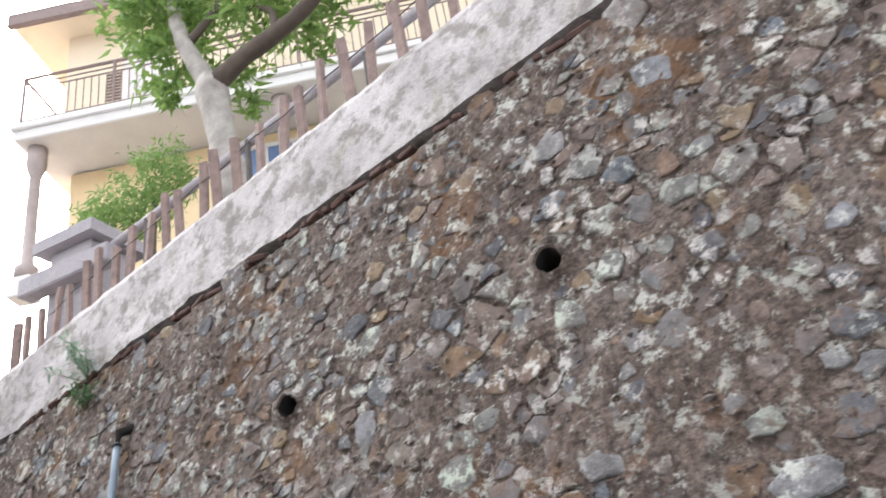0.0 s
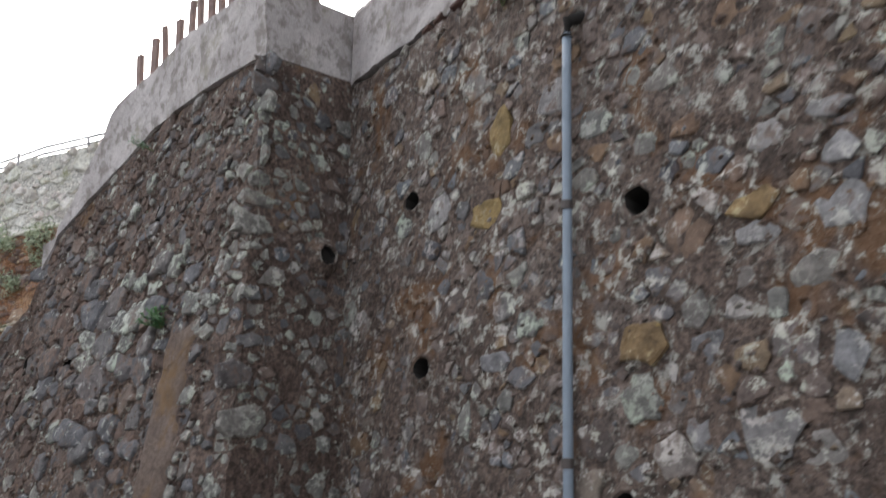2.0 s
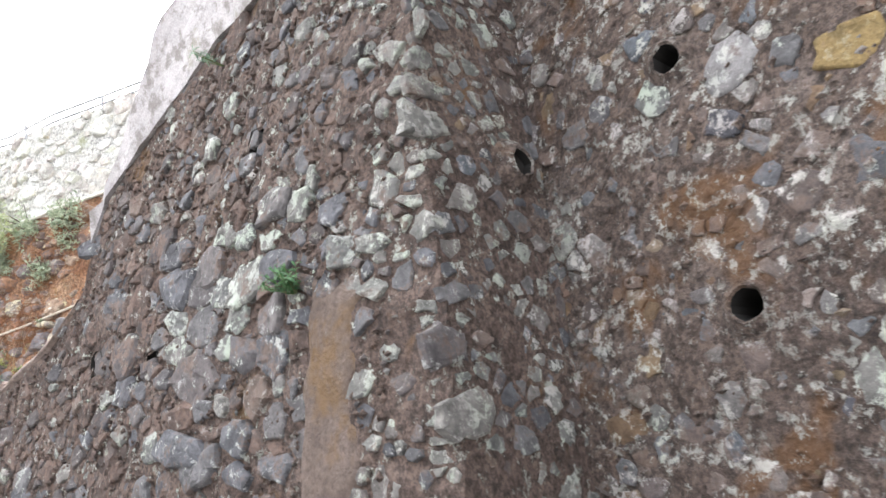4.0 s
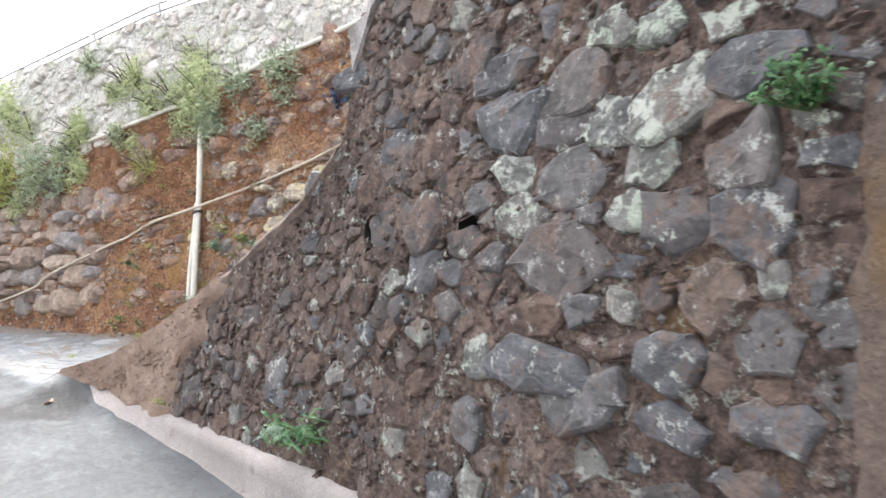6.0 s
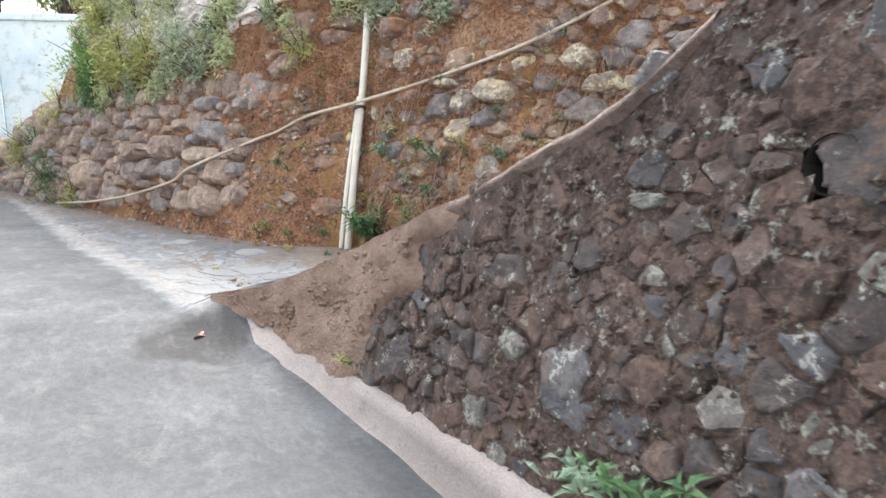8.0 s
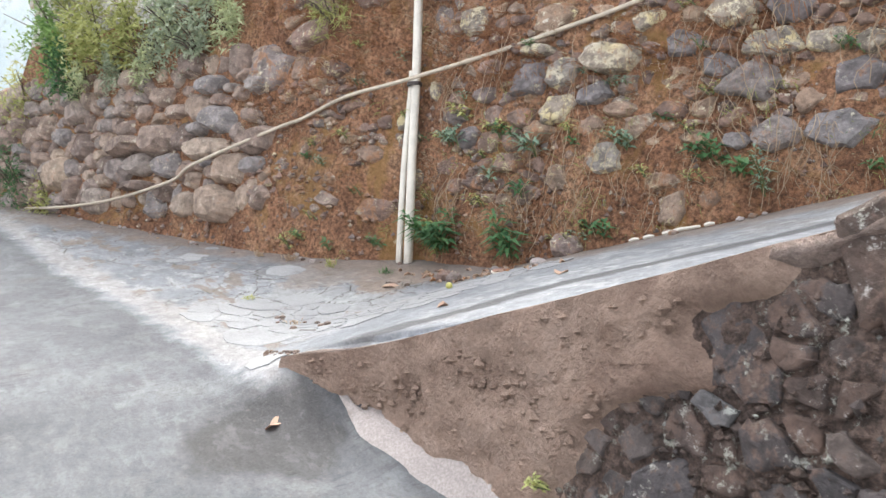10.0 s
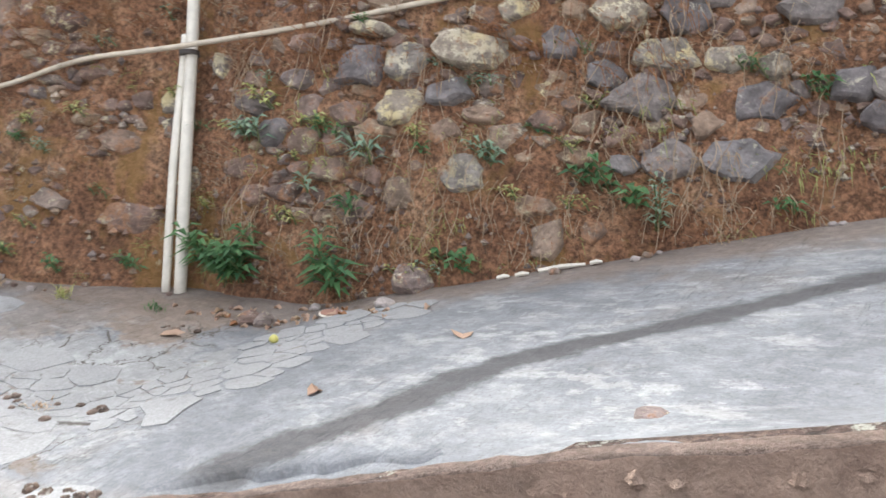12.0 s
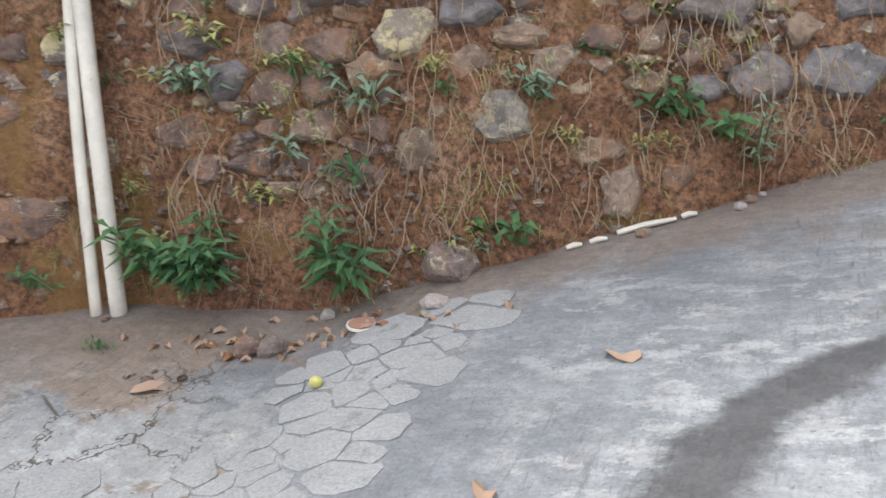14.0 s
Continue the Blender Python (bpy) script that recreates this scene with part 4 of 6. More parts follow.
# weep holes: a ragged mortar collar and a clay pipe, near-black for inner shade
def weep_hole(parent, place, axis, radius=0.058, deep=0.3, collar=True):
    rng = random.Random(int(place[0] * 100))
    axis = Vector(axis).normalized()
    a = axis.cross(Vector((0, 0, 1))).normalized()
    b = a.cross(axis)
    c, tube = Soup(), Soup()
    n = 14
    ri = [radius * rng.uniform(0.88, 1.12) for _ in range(n)]
    ro = [0.15 * rng.uniform(0.85, 1.1) for _ in range(n)]
    p0 = Vector(place)
    def ring(rs, d):
        return [p0 + axis * d + (a * math.cos(2 * math.pi * i / n) + b * math.sin(2 * math.pi * i / n)) * rs[i] for i in range(n)]
    f = [(i, (i + 1) % n, n + (i + 1) % n, n + i) for i in range(n)]
    f2 = [(q[0] + n, q[1] + n, q[2] + n, q[3] + n) for q in f]
    c.add(ring(ro, -0.05) + ring([r * 1.15 for r in ri], 0.022) + ring(ri, 0.012), f + f2)
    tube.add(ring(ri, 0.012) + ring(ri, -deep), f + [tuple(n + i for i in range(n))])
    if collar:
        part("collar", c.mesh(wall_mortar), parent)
    part("weep_pipe", tube.mesh(hole_dark), parent, "drain hole, near-black for the shade inside")


for hx, hz in HOLES:
    weep_hole(wall_main, (hx, main_y(hx, hz) - 0.015, hz), (0.0, -1, 0.14))
for hx, hz in CAVITIES:
    weep_hole(wall_low, (hx, bastion_y(hx, hz) + 0.012, hz), (0.0, -1, 0.2), 0.085, 0.22, False)
# shallow near-black cup: its colour stands in for the hole's depth
weep_hole(wall_low, (corner_x(1.54) + 0.045, 1.42, 1.54), (1, 0, 0.15), 0.062, 0.03)

# ---- fixed pipes ----
dp = thing("drain_pipe", "blue-grey plastic drain pipe fixed to the stone wall", "pipe")
s = Soup()
s.tube([(9.56 + 0.047 * (2.44 - z) + 0.01 * noise.noise((0, 0, z)), main_y(9.6, z) - 0.055, z) for z in steps(-0.7, 2.36, 0.2)], 0.022, 10)
part("pipe", s.mesh(pipe_grey, True), dp)
for z in (0.4, 1.5):
    s = Soup()
    x = 9.56 + 0.047 * (2.44 - z)
    s.tube([(x, main_y(9.6, z) - 0.06, z - 0.02), (x, main_y(9.6, z) - 0.057, z + 0.02)], 0.027, 10)
    part("clamp", s.mesh(wire_mat), dp)
s = Soup()
s.tube([(9.565, main_y(9.6, 2.4) - 0.065, 2.34), (9.575, main_y(9.6, 2.4) - 0.06, 2.42), (9.61, main_y(9.6, 2.4) + 0.02, 2.46)], 0.030, 10)
part("elbow", s.mesh(hole_dark, True), dp, "dark elbow at the top")

pole = thing("pvc_poles", "two white plastic pipes standing side by side against the bank", "pipe")
s = Soup()
s.tube(bend([(-2.165, 1.72, -0.14), (-2.31, 1.90, 0.66), (-2.452, 2.085, 1.416), (-2.55, 2.22, 2.1), (-2.60, 2.29, 2.5)]), 0.039, 12)
part("pipe", s.mesh(pvc, True), pole)
s = Soup()
s.tube(bend([(-2.265, 1.68, -0.14), (-2.39, 1.865, 0.66), (-2.49, 2.045, 1.32), (-2.52, 2.09, 1.5)]), 0.027, 12)
part("pipe", s.mesh(pvc, True), pole)
s = Soup()
s.tube([(-2.46, 2.07, 1.37), (-2.465, 2.075, 1.40)], 0.066, 12)
part("tie", s.mesh(wire_mat), pole, "dark wire tie")

HOSE = ((-7.8, 0.30), (-6.9, 0.33), (-6.0, 0.42), (-5.0, 0.62), (-4.67, 0.79), (-3.78, 1.09), (-3.49, 1.17), (-3.02, 1.33), (-2.42, 1.42), (-1.65, 1.56), (-1.13, 1.67), (-0.6, 1.79), (-0.13, 1.95), (0.54, 2.23), (1.4, 2.55), (2.4, 2.9))
ho = thing("water_hose", "cream plastic water pipe sagging across the earth bank", "hose")
s = Soup()
s.tube(bend([(x, bank_plane(x, z) - 0.045 - 0.14 * smooth((-x - 3.4) / 1.0) + 0.015 * math.sin(x * 3), z) for x, z in HOSE], 5), 0.017, 8)
part("hose", s.mesh(hose_mat, True), ho)
rail_grey = plain("rail_grey", (0.42, 0.42, 0.43), 0.6, 0.1, 0.3)
up = thing("upper_water_pipe", "pale plastic pipe along the foot of the upper stone wall", "pipe")
s = Soup()
s.tube(bend([(x, bank_y(x, bank_mid(x)) - 0.06, bank_mid(x) + 0.02 * math.sin(x * 2.2)) for x in (-4.6, -3.6, -2.6, -1.6, -0.6, 0.6, 2, 4)], 4), 0.028, 8)
part("pipe", s.mesh(pvc, True), up)
tr = thing("top_rail", "thin pale pipe rail on short posts along the wall top", "rail")
for dz in (0.05, 0.16):
    s = Soup()
    s.tube([(x, bank_y(x, bank_top(x)) + 0.05, bank_top(x) + dz) for x in steps(-9, 4, 1)], 0.02, 6)
    part("rail", s.mesh(rail_grey), tr)
for x in steps(-9, 4, 1.3):
    s = Soup()
    s.tube([(x, bank_y(x, bank_top(x)) + 0.05, bank_top(x) - 0.05), (x, bank_y(x, bank_top(x)) + 0.05, bank_top(x) + 0.17)], 0.02, 6)
    part("post", s.mesh(rail_grey), tr)

# ---- picket fence on the copings ----
fence = thing("picket_fence", "row of weathered brown pickets with a wire, set in the coping", "fence")
rng = random.Random(5)


def picket(x, y, z):
    h = 0.50 + rng.uniform(-0.05, 0.06)
    s = Soup()
    w, d = 0.031 + rng.uniform(-0.004, 0.006), 0.021
    s.box((-w, -d, -0.06), (w, d, h), None, 0.005)
    ob = part("picket", s.mesh(picket_mat), fence, at=(x, y, z))
    ob.rotation_euler = (rng.uniform(-0.05, 0.05), rng.uniform(-0.05, 0.05), rng.uniform(-0.5, 0.5))


for x in steps(7.62, 16.4, 0.205):
    picket(x + rng.uniform(-0.025, 0.025), main_y(x, 3) + 0.16, lerp_at(x, CAP_TOP))
for x in steps(4.93, 7.12, 0.2):
    picket(x + rng.uniform(-0.02, 0.02), bastion_y(x, lerp_at(x, TOP)) + 0.14, lerp_at(x, OUT))
for y in (1.22, 1.42, 1.62):
    picket(7.18, y, 3.40)
s = Soup()
s.tube([(x, main_y(x, 3) + 0.145, lerp_at(x, CAP_TOP) + 0.36 + 0.02 * math.sin(x * 9)) for x in steps(7.6, 16.4, 0.3)], 0.004, 5)
part("wire", s.mesh(wire_mat), fence)

# crumbled brick joint under the tall wall's coping
rng = random.Random(12)
jb = thing("brick_joint", "crumbling dark red brick course under the coping", "brick course", kind="structure")
x = 8.2
while x < 15.5:
    w = rng.uniform(0.04, 0.15)
    s = Soup()
    z = lerp_at(x, CAP_LOW)
    s.box((-w / 2, -0.02, -0.02), (w / 2, 0.05, 0.016), None, 0.007)
    if rng.random() < 0.72:
        ob = part("brick", s.mesh(joint_brick), jb, at=(x + w / 2, main_y(x, z) - 0.02 + rng.uniform(0.0, 0.03), z + 0.035 + rng.uniform(-0.012, 0.012)))
        ob.rotation_euler = (rng.uniform(-0.5, 0.5), -0.09 + rng.uniform(-0.3, 0.3), -0.2 + rng.uniform(-0.3, 0.3))
    x += w + rng.uniform(0.005, 0.03)

# ---- house on the terrace above the upper lane ----
H = Matrix.Translation((4.12, 4.465, 0)) @ Matrix.Rotation(math.atan2(0.353, 1), 4, "Z")
house = thing("house", "cream two-storey house with a railed balcony and a porch column", "house")


def hbox(name, lo, hi, material, label="", soft=0.02, parent=None):
    s = Soup()
    s.box(lo, hi, H, soft)
    return part(name, s.mesh(material), parent or house, label)


hbox("wall", (0.2, 0.9, 2.5), (11, 8, 9.05), house_ochre, "warm ochre lower wall")
hbox("wall", (0.15, 0.62, 9.35), (11, 8, 11.85), house_wall, "cream upper wall")
hbox("balcony_slab", (-0.15, -0.15, 9.07), (11, 1.6, 9.35), house_white, "white balcony slab")
hbox("ledge", (-0.2, -0.2, 9.26), (11, -0.02, 9.40), house_white)
hbox("roof", (-0.6, 0.1, 11.85), (11.3, 8.4, 12.05), house_wall, "pale flat roof overhang")
hbox("roof_edge", (-0.65, 0.04, 11.8), (11.3, 0.15, 12.1), rail_metal, "brown roof edge")
for x in (0.08, 4.0):
    hbox("pedestal", (x - 0.17, -0.02, 6.42), (x + 0.17, 0.32, 6.75), house_white, "white column pedestal")
    s = Soup()
    s.tube([H @ Vector((x, 0.15, z)) for z in (6.75, 6.95, 7.0, 8.55, 8.62, 8.75, 9.07)], [0.17, 0.16, 0.09, 0.085, 0.12, 0.15, 0.15], 12)
    part("column", s.mesh(column_pink, True), house, "round pinkish grey porch column")
rail = part("balcony_rail", None, house, "brown metal balcony rail")
for z, r in ((10.36, 0.03), (10.24, 0.014), (10.14, 0.014), (9.5, 0.016)):
    s = Soup()
    s.tube([H @ Vector((-0.1, -0.08, z)), H @ Vector((10.8, -0.08, z))], r, 6)
    part("bar", s.mesh(rail_metal), rail)
s = Soup()
s.tube([H @ Vector((-0.1, -0.08, 10.36)), H @ Vector((-0.1, 0.9, 10.36))], 0.03, 6)
part("bar", s.mesh(rail_metal), rail)
for i in range(88):
    x = -0.1 + i * 0.125
    thick = 0.03 if i % 12 == 0 else 0.011
    s = Soup()
    s.tube([H @ Vector((x, -0.08, 9.38)), H @ Vector((x, -0.08, 10.14 if i % 12 else 10.36))], thick, 5)
    part("baluster", s.mesh(rail_metal), rail)
for k in range(9):
    s = Soup()
    s.box((1.28, -0.1, 9.55 + k * 0.065), (1.52, -0.06, 9.575 + k * 0.065), H, 0.004)
    part("slat", s.mesh(rail_metal), rail)
for x in (3.1, 5.4):
    w = hbox("window", (x, 0.82, 7.6), (x + 1.3, 0.92, 8.75), glass, "blue-tinted window")
    hbox("frame", (x - 0.06, 0.80, 8.72), (x + 1.36, 0.89, 8.8), house_white, "", 0.01, w)
    hbox("frame", (x - 0.06, 0.80, 7.54), (x + 1.36, 0.89, 7.62), house_white, "", 0.01, w)
    for d in (-0.06, 0.4, 0.86, 1.3):
        hbox("frame", (x + d, 0.80, 7.62), (x + d + 0.06, 0.89, 8.72), house_white, "", 0.01, w)
hbox("door", (1.2, 0.56, 9.36), (2.1, 0.64, 11.4), house_white, "pale balcony door")

# grey gate pier with a broad beam, just behind the fence
pier = thing("gate_pier", "grey rendered gate pier with a sloped cap and beam", "pier")
for name, lo, hi in (("shaft", (7.88, 2.02, 1.4), (8.36, 2.50, 4.64)), ("beam", (7.70, 1.86, 4.22), (8.72, 2.02, 4.40))):
    s = Soup()
    s.box(lo, hi, None, 0.015)
    part(name, s.mesh(terrace_grey), pier)
s = Soup()
lo, hi = (7.77, 1.92, 4.642), (8.47, 2.60, 4.76)
s.add([(lo[0], lo[1], lo[2]), (hi[0], lo[1], lo[2]), (hi[0], hi[1], lo[2]), (lo[0], hi[1], lo[2]), (lo[0], lo[1], hi[2]), (hi[0], lo[1], hi[2]), (hi[0], hi[1], hi[2]), (lo[0], hi[1], hi[2]), (8.12, 2.26, 4.82)],
      [(3, 2, 1, 0), (0, 1, 5, 4), (1, 2, 6, 5), (2, 3, 7, 6), (3, 0, 4, 7), (4, 5, 8), (5, 6, 8), (6, 7, 8), (7, 4, 8)])
part("cap", s.mesh(terrace_grey), pier)
grail = thing("garden_rail", "grey rail on dark posts behind the fence beside the gate pier", "rail")
s = Soup()
s.tube([(8.5, 2.1, 4.5), (9.4, 2.0, 4.62), (12.5, 1.5, 4.95)], 0.042, 8)
part("bar", s.mesh(terrace_grey, True), grail)
for x in (9.0, 10.2, 11.4, 12.4):
    s = Soup()
    s.tube([(x, 2.1 - 0.15 * (x - 8.5), 2.0), (x, 2.1 - 0.15 * (x - 8.5), 4.5 + 0.12 * (x - 8.5))], 0.025, 6)
    part("post", s.mesh(wire_mat), grail)


def back_off(p, k=0.92):
    return tuple(o + (q - o) * k for o, q in zip((12.98, -2.24, 0.8), p))


# ---- plants ----
def rand_way(rng, low=-0.2):
    while True:
        v = Vector((rng.uniform(-1, 1), rng.uniform(-1, 1), rng.uniform(low, 1)))
        if 0.1 < v.length < 1:
            return v.normalized()


def crown(rng, blobs, count, length, width, droop=0.25):
    """Leaves in clumps round a set of (centre, radius)."""
    s = Soup()
    for c, r in blobs:
        c = Vector(c)
        n = int(count * r * r)
        clumps = [c + rand_way(rng, -0.8) * r * rng.uniform(0.3, 1.0) for _ in range(max(4, n // 16))]
        for _ in range(n):
            q = rng.choice(clumps) + Vector((rng.gauss(0, 1), rng.gauss(0, 1), rng.gauss(0, 1))) * r * 0.13
            s.leaf(q, rand_way(rng, -0.6), rand_way(rng, 0.2), length * rng.uniform(0.6, 1.3), width * rng.uniform(0.7, 1.2), droop)
    return s


rng = random.Random(31)
tree = thing("street_tree", "pale-barked forked tree with light green leaves behind the fence", "tree")
s = Soup()
s.tube(bend([(9.75, 2.32, 1.9), (9.7, 2.3, 3.6), (9.67, 2.3, 4.75), (9.56, 2.3, 5.5), (9.49, 2.3, 5.98)], 4), [0.17] * 5 + [0.15] * 5 + [0.135] * 4 + [0.15, 0.16, 0.15], 12, True, 0.25)
part("trunk", s.mesh(bark_pale, True), tree)
for pts, r in ((((9.49, 2.3, 5.9), (9.3, 2.3, 6.35), (9.13, 2.3, 6.8), (8.97, 2.35, 7.5), (8.8, 2.5, 8.3)), 0.11),
               (((9.5, 2.3, 5.9), (9.85, 2.25, 6.02), (10.3, 2.2, 6.05), (10.8, 2.15, 6.2), (11.3, 2.1, 6.6), (11.7, 2.1, 7.2)), 0.10),
               (((10.3, 2.2, 6.05), (10.2, 2.3, 6.5), (9.7, 2.4, 6.9)), 0.045), (((9.2, 2.3, 6.6), (9.6, 2.4, 7.1), (9.9, 2.5, 7.8)), 0.05), (((10.9, 2.15, 6.25), (11.2, 2.4, 6.3), (11.6, 2.5, 6.5)), 0.035)):
    q = bend(pts, 4)
    s = Soup()
    s.tube(q, [r * (1 - 0.6 * i / len(q)) for i in range(len(q))], 9, True, 0.25)
    part("limb", s.mesh(bark_pale if r > 0.105 else bark_dark, True), tree)
s = crown(rng, [((9.0, 2.5, 7.4), 0.6), ((9.35, 2.7, 6.45), 0.33), ((10.0, 2.6, 6.75), 0.55), ((10.8, 2.5, 6.75), 0.6), ((11.5, 2.4, 6.75), 0.6), ((8.75, 2.6, 8.2), 0.7), ((9.9, 2.6, 7.9), 0.8), ((11.2, 2.4, 7.6), 0.8), ((12.1, 2.3, 7.0), 0.6), ((8.95, 2.45, 6.2), 0.22), ((9.75, 2.6, 5.75), 0.2), ((12.0, 2.2, 6.0), 0.3), ((12.6, 2.3, 6.4), 0.5), ((8.75, 2.5, 6.75), 0.42), ((8.6, 2.5, 7.4), 0.5), ((10.4, 2.6, 6.35), 0.3)], 1900, 0.15, 0.05)
part("crown", s.mesh(tree_leaf), tree)

bush = thing("planter_bush", "feathery bright green shrub behind the terrace pier", "bush")
s = crown(rng, [(back_off(p), r * 0.92) for p, r in [((7.4, 3.8, 6.65), 0.5), ((6.95, 3.9, 6.55), 0.42), ((6.4, 3.9, 6.5), 0.36), ((7.8, 3.7, 6.5), 0.36), ((5.95, 4.0, 6.5), 0.3), ((6.6, 3.9, 6.25), 0.36), ((7.2, 3.8, 6.25), 0.4)]], 3000, 0.12, 0.024)
part("foliage", s.mesh(bush_leaf), bush)
s = Soup()
for a in ((7.35, 3.8), (6.9, 3.9), (6.3, 3.9)):
    s.tube([back_off((a[0], a[1], 1.6)), back_off((a[0] + 0.03, a[1], 6.3))], 0.03, 6)
part("stem", s.mesh(bark_dark), bush)


def weed(rng, x, z, tall, spread, leaves, length, width, material, label, stems=1, out=0.02, ground=False):
    """A weed with one or more leafy stems, rooted in the bank or at its foot."""
    base = Vector((x, bank_y(x, z) - out, z))
    ob = thing("weed", label, "weed", "weeds on the bank", at=base)
    for _ in range(stems):
        d = Vector((rng.uniform(-1, 1) * spread, -0.35 - rng.random() * 0.4 * spread, 1)).normalized()
        b = Vector((rng.uniform(-1, 1), rng.uniform(-0.3, 0.3), 0)) * spread * 0.12
        h = tall * rng.uniform(0.7, 1.1)
        pts = [b, b + d * h * 0.5, b + d * h + Vector((0, -0.1, -0.1)) * h]
        s = Soup()
        s.tube(pts, [0.006, 0.005, 0.003], 5)
        part("stem", s.mesh(stem_green), ob)
        s = Soup()
        n = leaves // stems
        for i in range(n):
            t = 0.15 + 0.85 * i / n
            p = b + d * h * t
            a = i * 2.4 + rng.random()
            way = Vector((math.cos(a), math.sin(a) - 0.25, 0.55 - 0.3 * (1 - t)))
            s.leaf(p, way, Vector((0, -0.2, 1)), length * rng.uniform(0.7, 1.2) * (0.7 + 0.5 * math.sin(t * 3.0)), width * rng.uniform(0.8, 1.2), 0.3)
        part("foliage", s.mesh(material), ob)
    return ob


rng = random.Random(77)
WEEDS_POLE = ((-1.84, 0.0, 0.40, 0.7, 90, 0.17, 0.045, weed_leaf, "leafy dark green weed beside the white pipes", 5),
              (-1.80, 0.02, 0.30, 0.9, 54, 0.15, 0.04, weed_leaf, "leafy dark green weed at the foot of the bank", 4),
              (-1.70, 0.22, 0.16, 0.6, 16, 0.13, 0.035, weed_leaf, "small green weed on the earth bank", 1),
              (-1.16, 0.0, 0.30, 0.5, 46, 0.22, 0.040, weed_leaf, "tall green weed with long narrow leaves", 2),
              (-1.26, 0.10, 0.34, 0.4, 22, 0.16, 0.035, weed_leaf, "tall green weed with long narrow leaves", 1),
              (-1.20, 0.46, 0.12, 0.4, 14, 0.15, 0.035, weed_leaf, "green leaf rosette on the earth bank", 1),
              (-1.48, 0.58, 0.13, 0.4, 10, 0.12, 0.03, blue_leaf, "small pale weed on the earth bank", 1),
              (-1.14, 0.76, 0.20, 0.5, 20, 0.17, 0.03, blue_leaf, "pale green weed with drooping leaves", 2),
              (-1.88, 0.86, 0.16, 1.0, 36, 0.13, 0.04, blue_leaf, "low blue-green weed between the stones", 4))
WEEDS_MIDDLE = ((-1.80, 1.06, 0.16, 1.0, 26, 0.11, 0.035, moss_leaf, "yellow-green weed between the stones", 3),
                (-0.48, 0.17, 0.18, 0.9, 34, 0.11, 0.045, weed_leaf, "bushy green weed at the foot of the bank", 4),
                (-0.50, 0.78, 0.20, 1.0, 44, 0.10, 0.028, blue_leaf, "sprawling blue-green weed over a stone", 5),
                (0.10, 0.68, 0.22, 0.8, 26, 0.11, 0.06, weed_leaf, "broad-leaved green weed between stones", 3),
                (0.24, 0.60, 0.16, 0.8, 14, 0.11, 0.06, weed_leaf, "broad-leaved green weed between stones", 2),
                (0.42, 0.46, 0.42, 0.25, 40, 0.09, 0.02, blue_leaf, "upright slender weed by the road edge", 2),
                (-0.22, 0.96, 0.10, 0.9, 18, 0.08, 0.03, weed_leaf, "small green weed on a stone", 2),
                (-0.86, 0.82, 0.10, 0.5, 10, 0.10, 0.03, weed_leaf, "small green weed on the earth bank", 1),
                (-1.40, 0.70, 0.10, 0.6, 20, 0.08, 0.012, moss_leaf, "tuft of yellow-green grass on the bank", 2))
WEEDS_EDGE = ((-0.95, 0.92, 0.10, 0.8, 24, 0.08, 0.015, moss_leaf, "tuft of yellow-green moss grass on a stone", 2),
              (-0.80, 0.10, 0.16, 0.9, 24, 0.06, 0.02, moss_leaf, "small scrubby weed at the foot of the bank", 3),
              (-2.55, 0.02, 0.14, 1.0, 30, 0.07, 0.025, weed_leaf, "low green weed at the road edge", 4),
              (-2.95, 0.0, 0.14, 1.0, 30, 0.07, 0.025, weed_leaf, "low green weed at the road edge", 4),
              (-3.4, -0.02, 0.22, 0.7, 22, 0.10, 0.014, moss_leaf, "tuft of grass at the road edge", 3),
              (0.95, 0.62, 0.10, 0.8, 16, 0.08, 0.03, weed_leaf, "small green weed by the road edge", 2),
              (1.1, 1.2, 0.16, 0.8, 24, 0.10, 0.04, weed_leaf, "green weed between the stones", 3),
              (1.35, 1.55, 0.16, 0.8, 20, 0.10, 0.04, weed_leaf, "green weed between the stones", 3))
for w in WEEDS_POLE + WEEDS_MIDDLE + WEEDS_EDGE:
    weed(rng, *w[:8], w[8], w[9])

SMALL = ((moss_leaf, "small yellow-green weed on the earth bank"), (weed_leaf, "small green weed on the earth bank"), (blue_leaf, "small grey-green weed on the earth bank"), (moss_leaf, "small yellow-green weed on the earth bank"))
for i in range(48):
    x = rng.uniform(-3.6, 1.7)
    mt, words = SMALL[i % 4]
    weed(rng, x, bank_foot(x) + 0.05 + rng.random() ** 1.4 * 1.9, rng.uniform(0.06, 0.14), 1.0, rng.randint(16, 30), rng.uniform(0.05, 0.10), rng.uniform(0.010, 0.026), mt, words, 3)


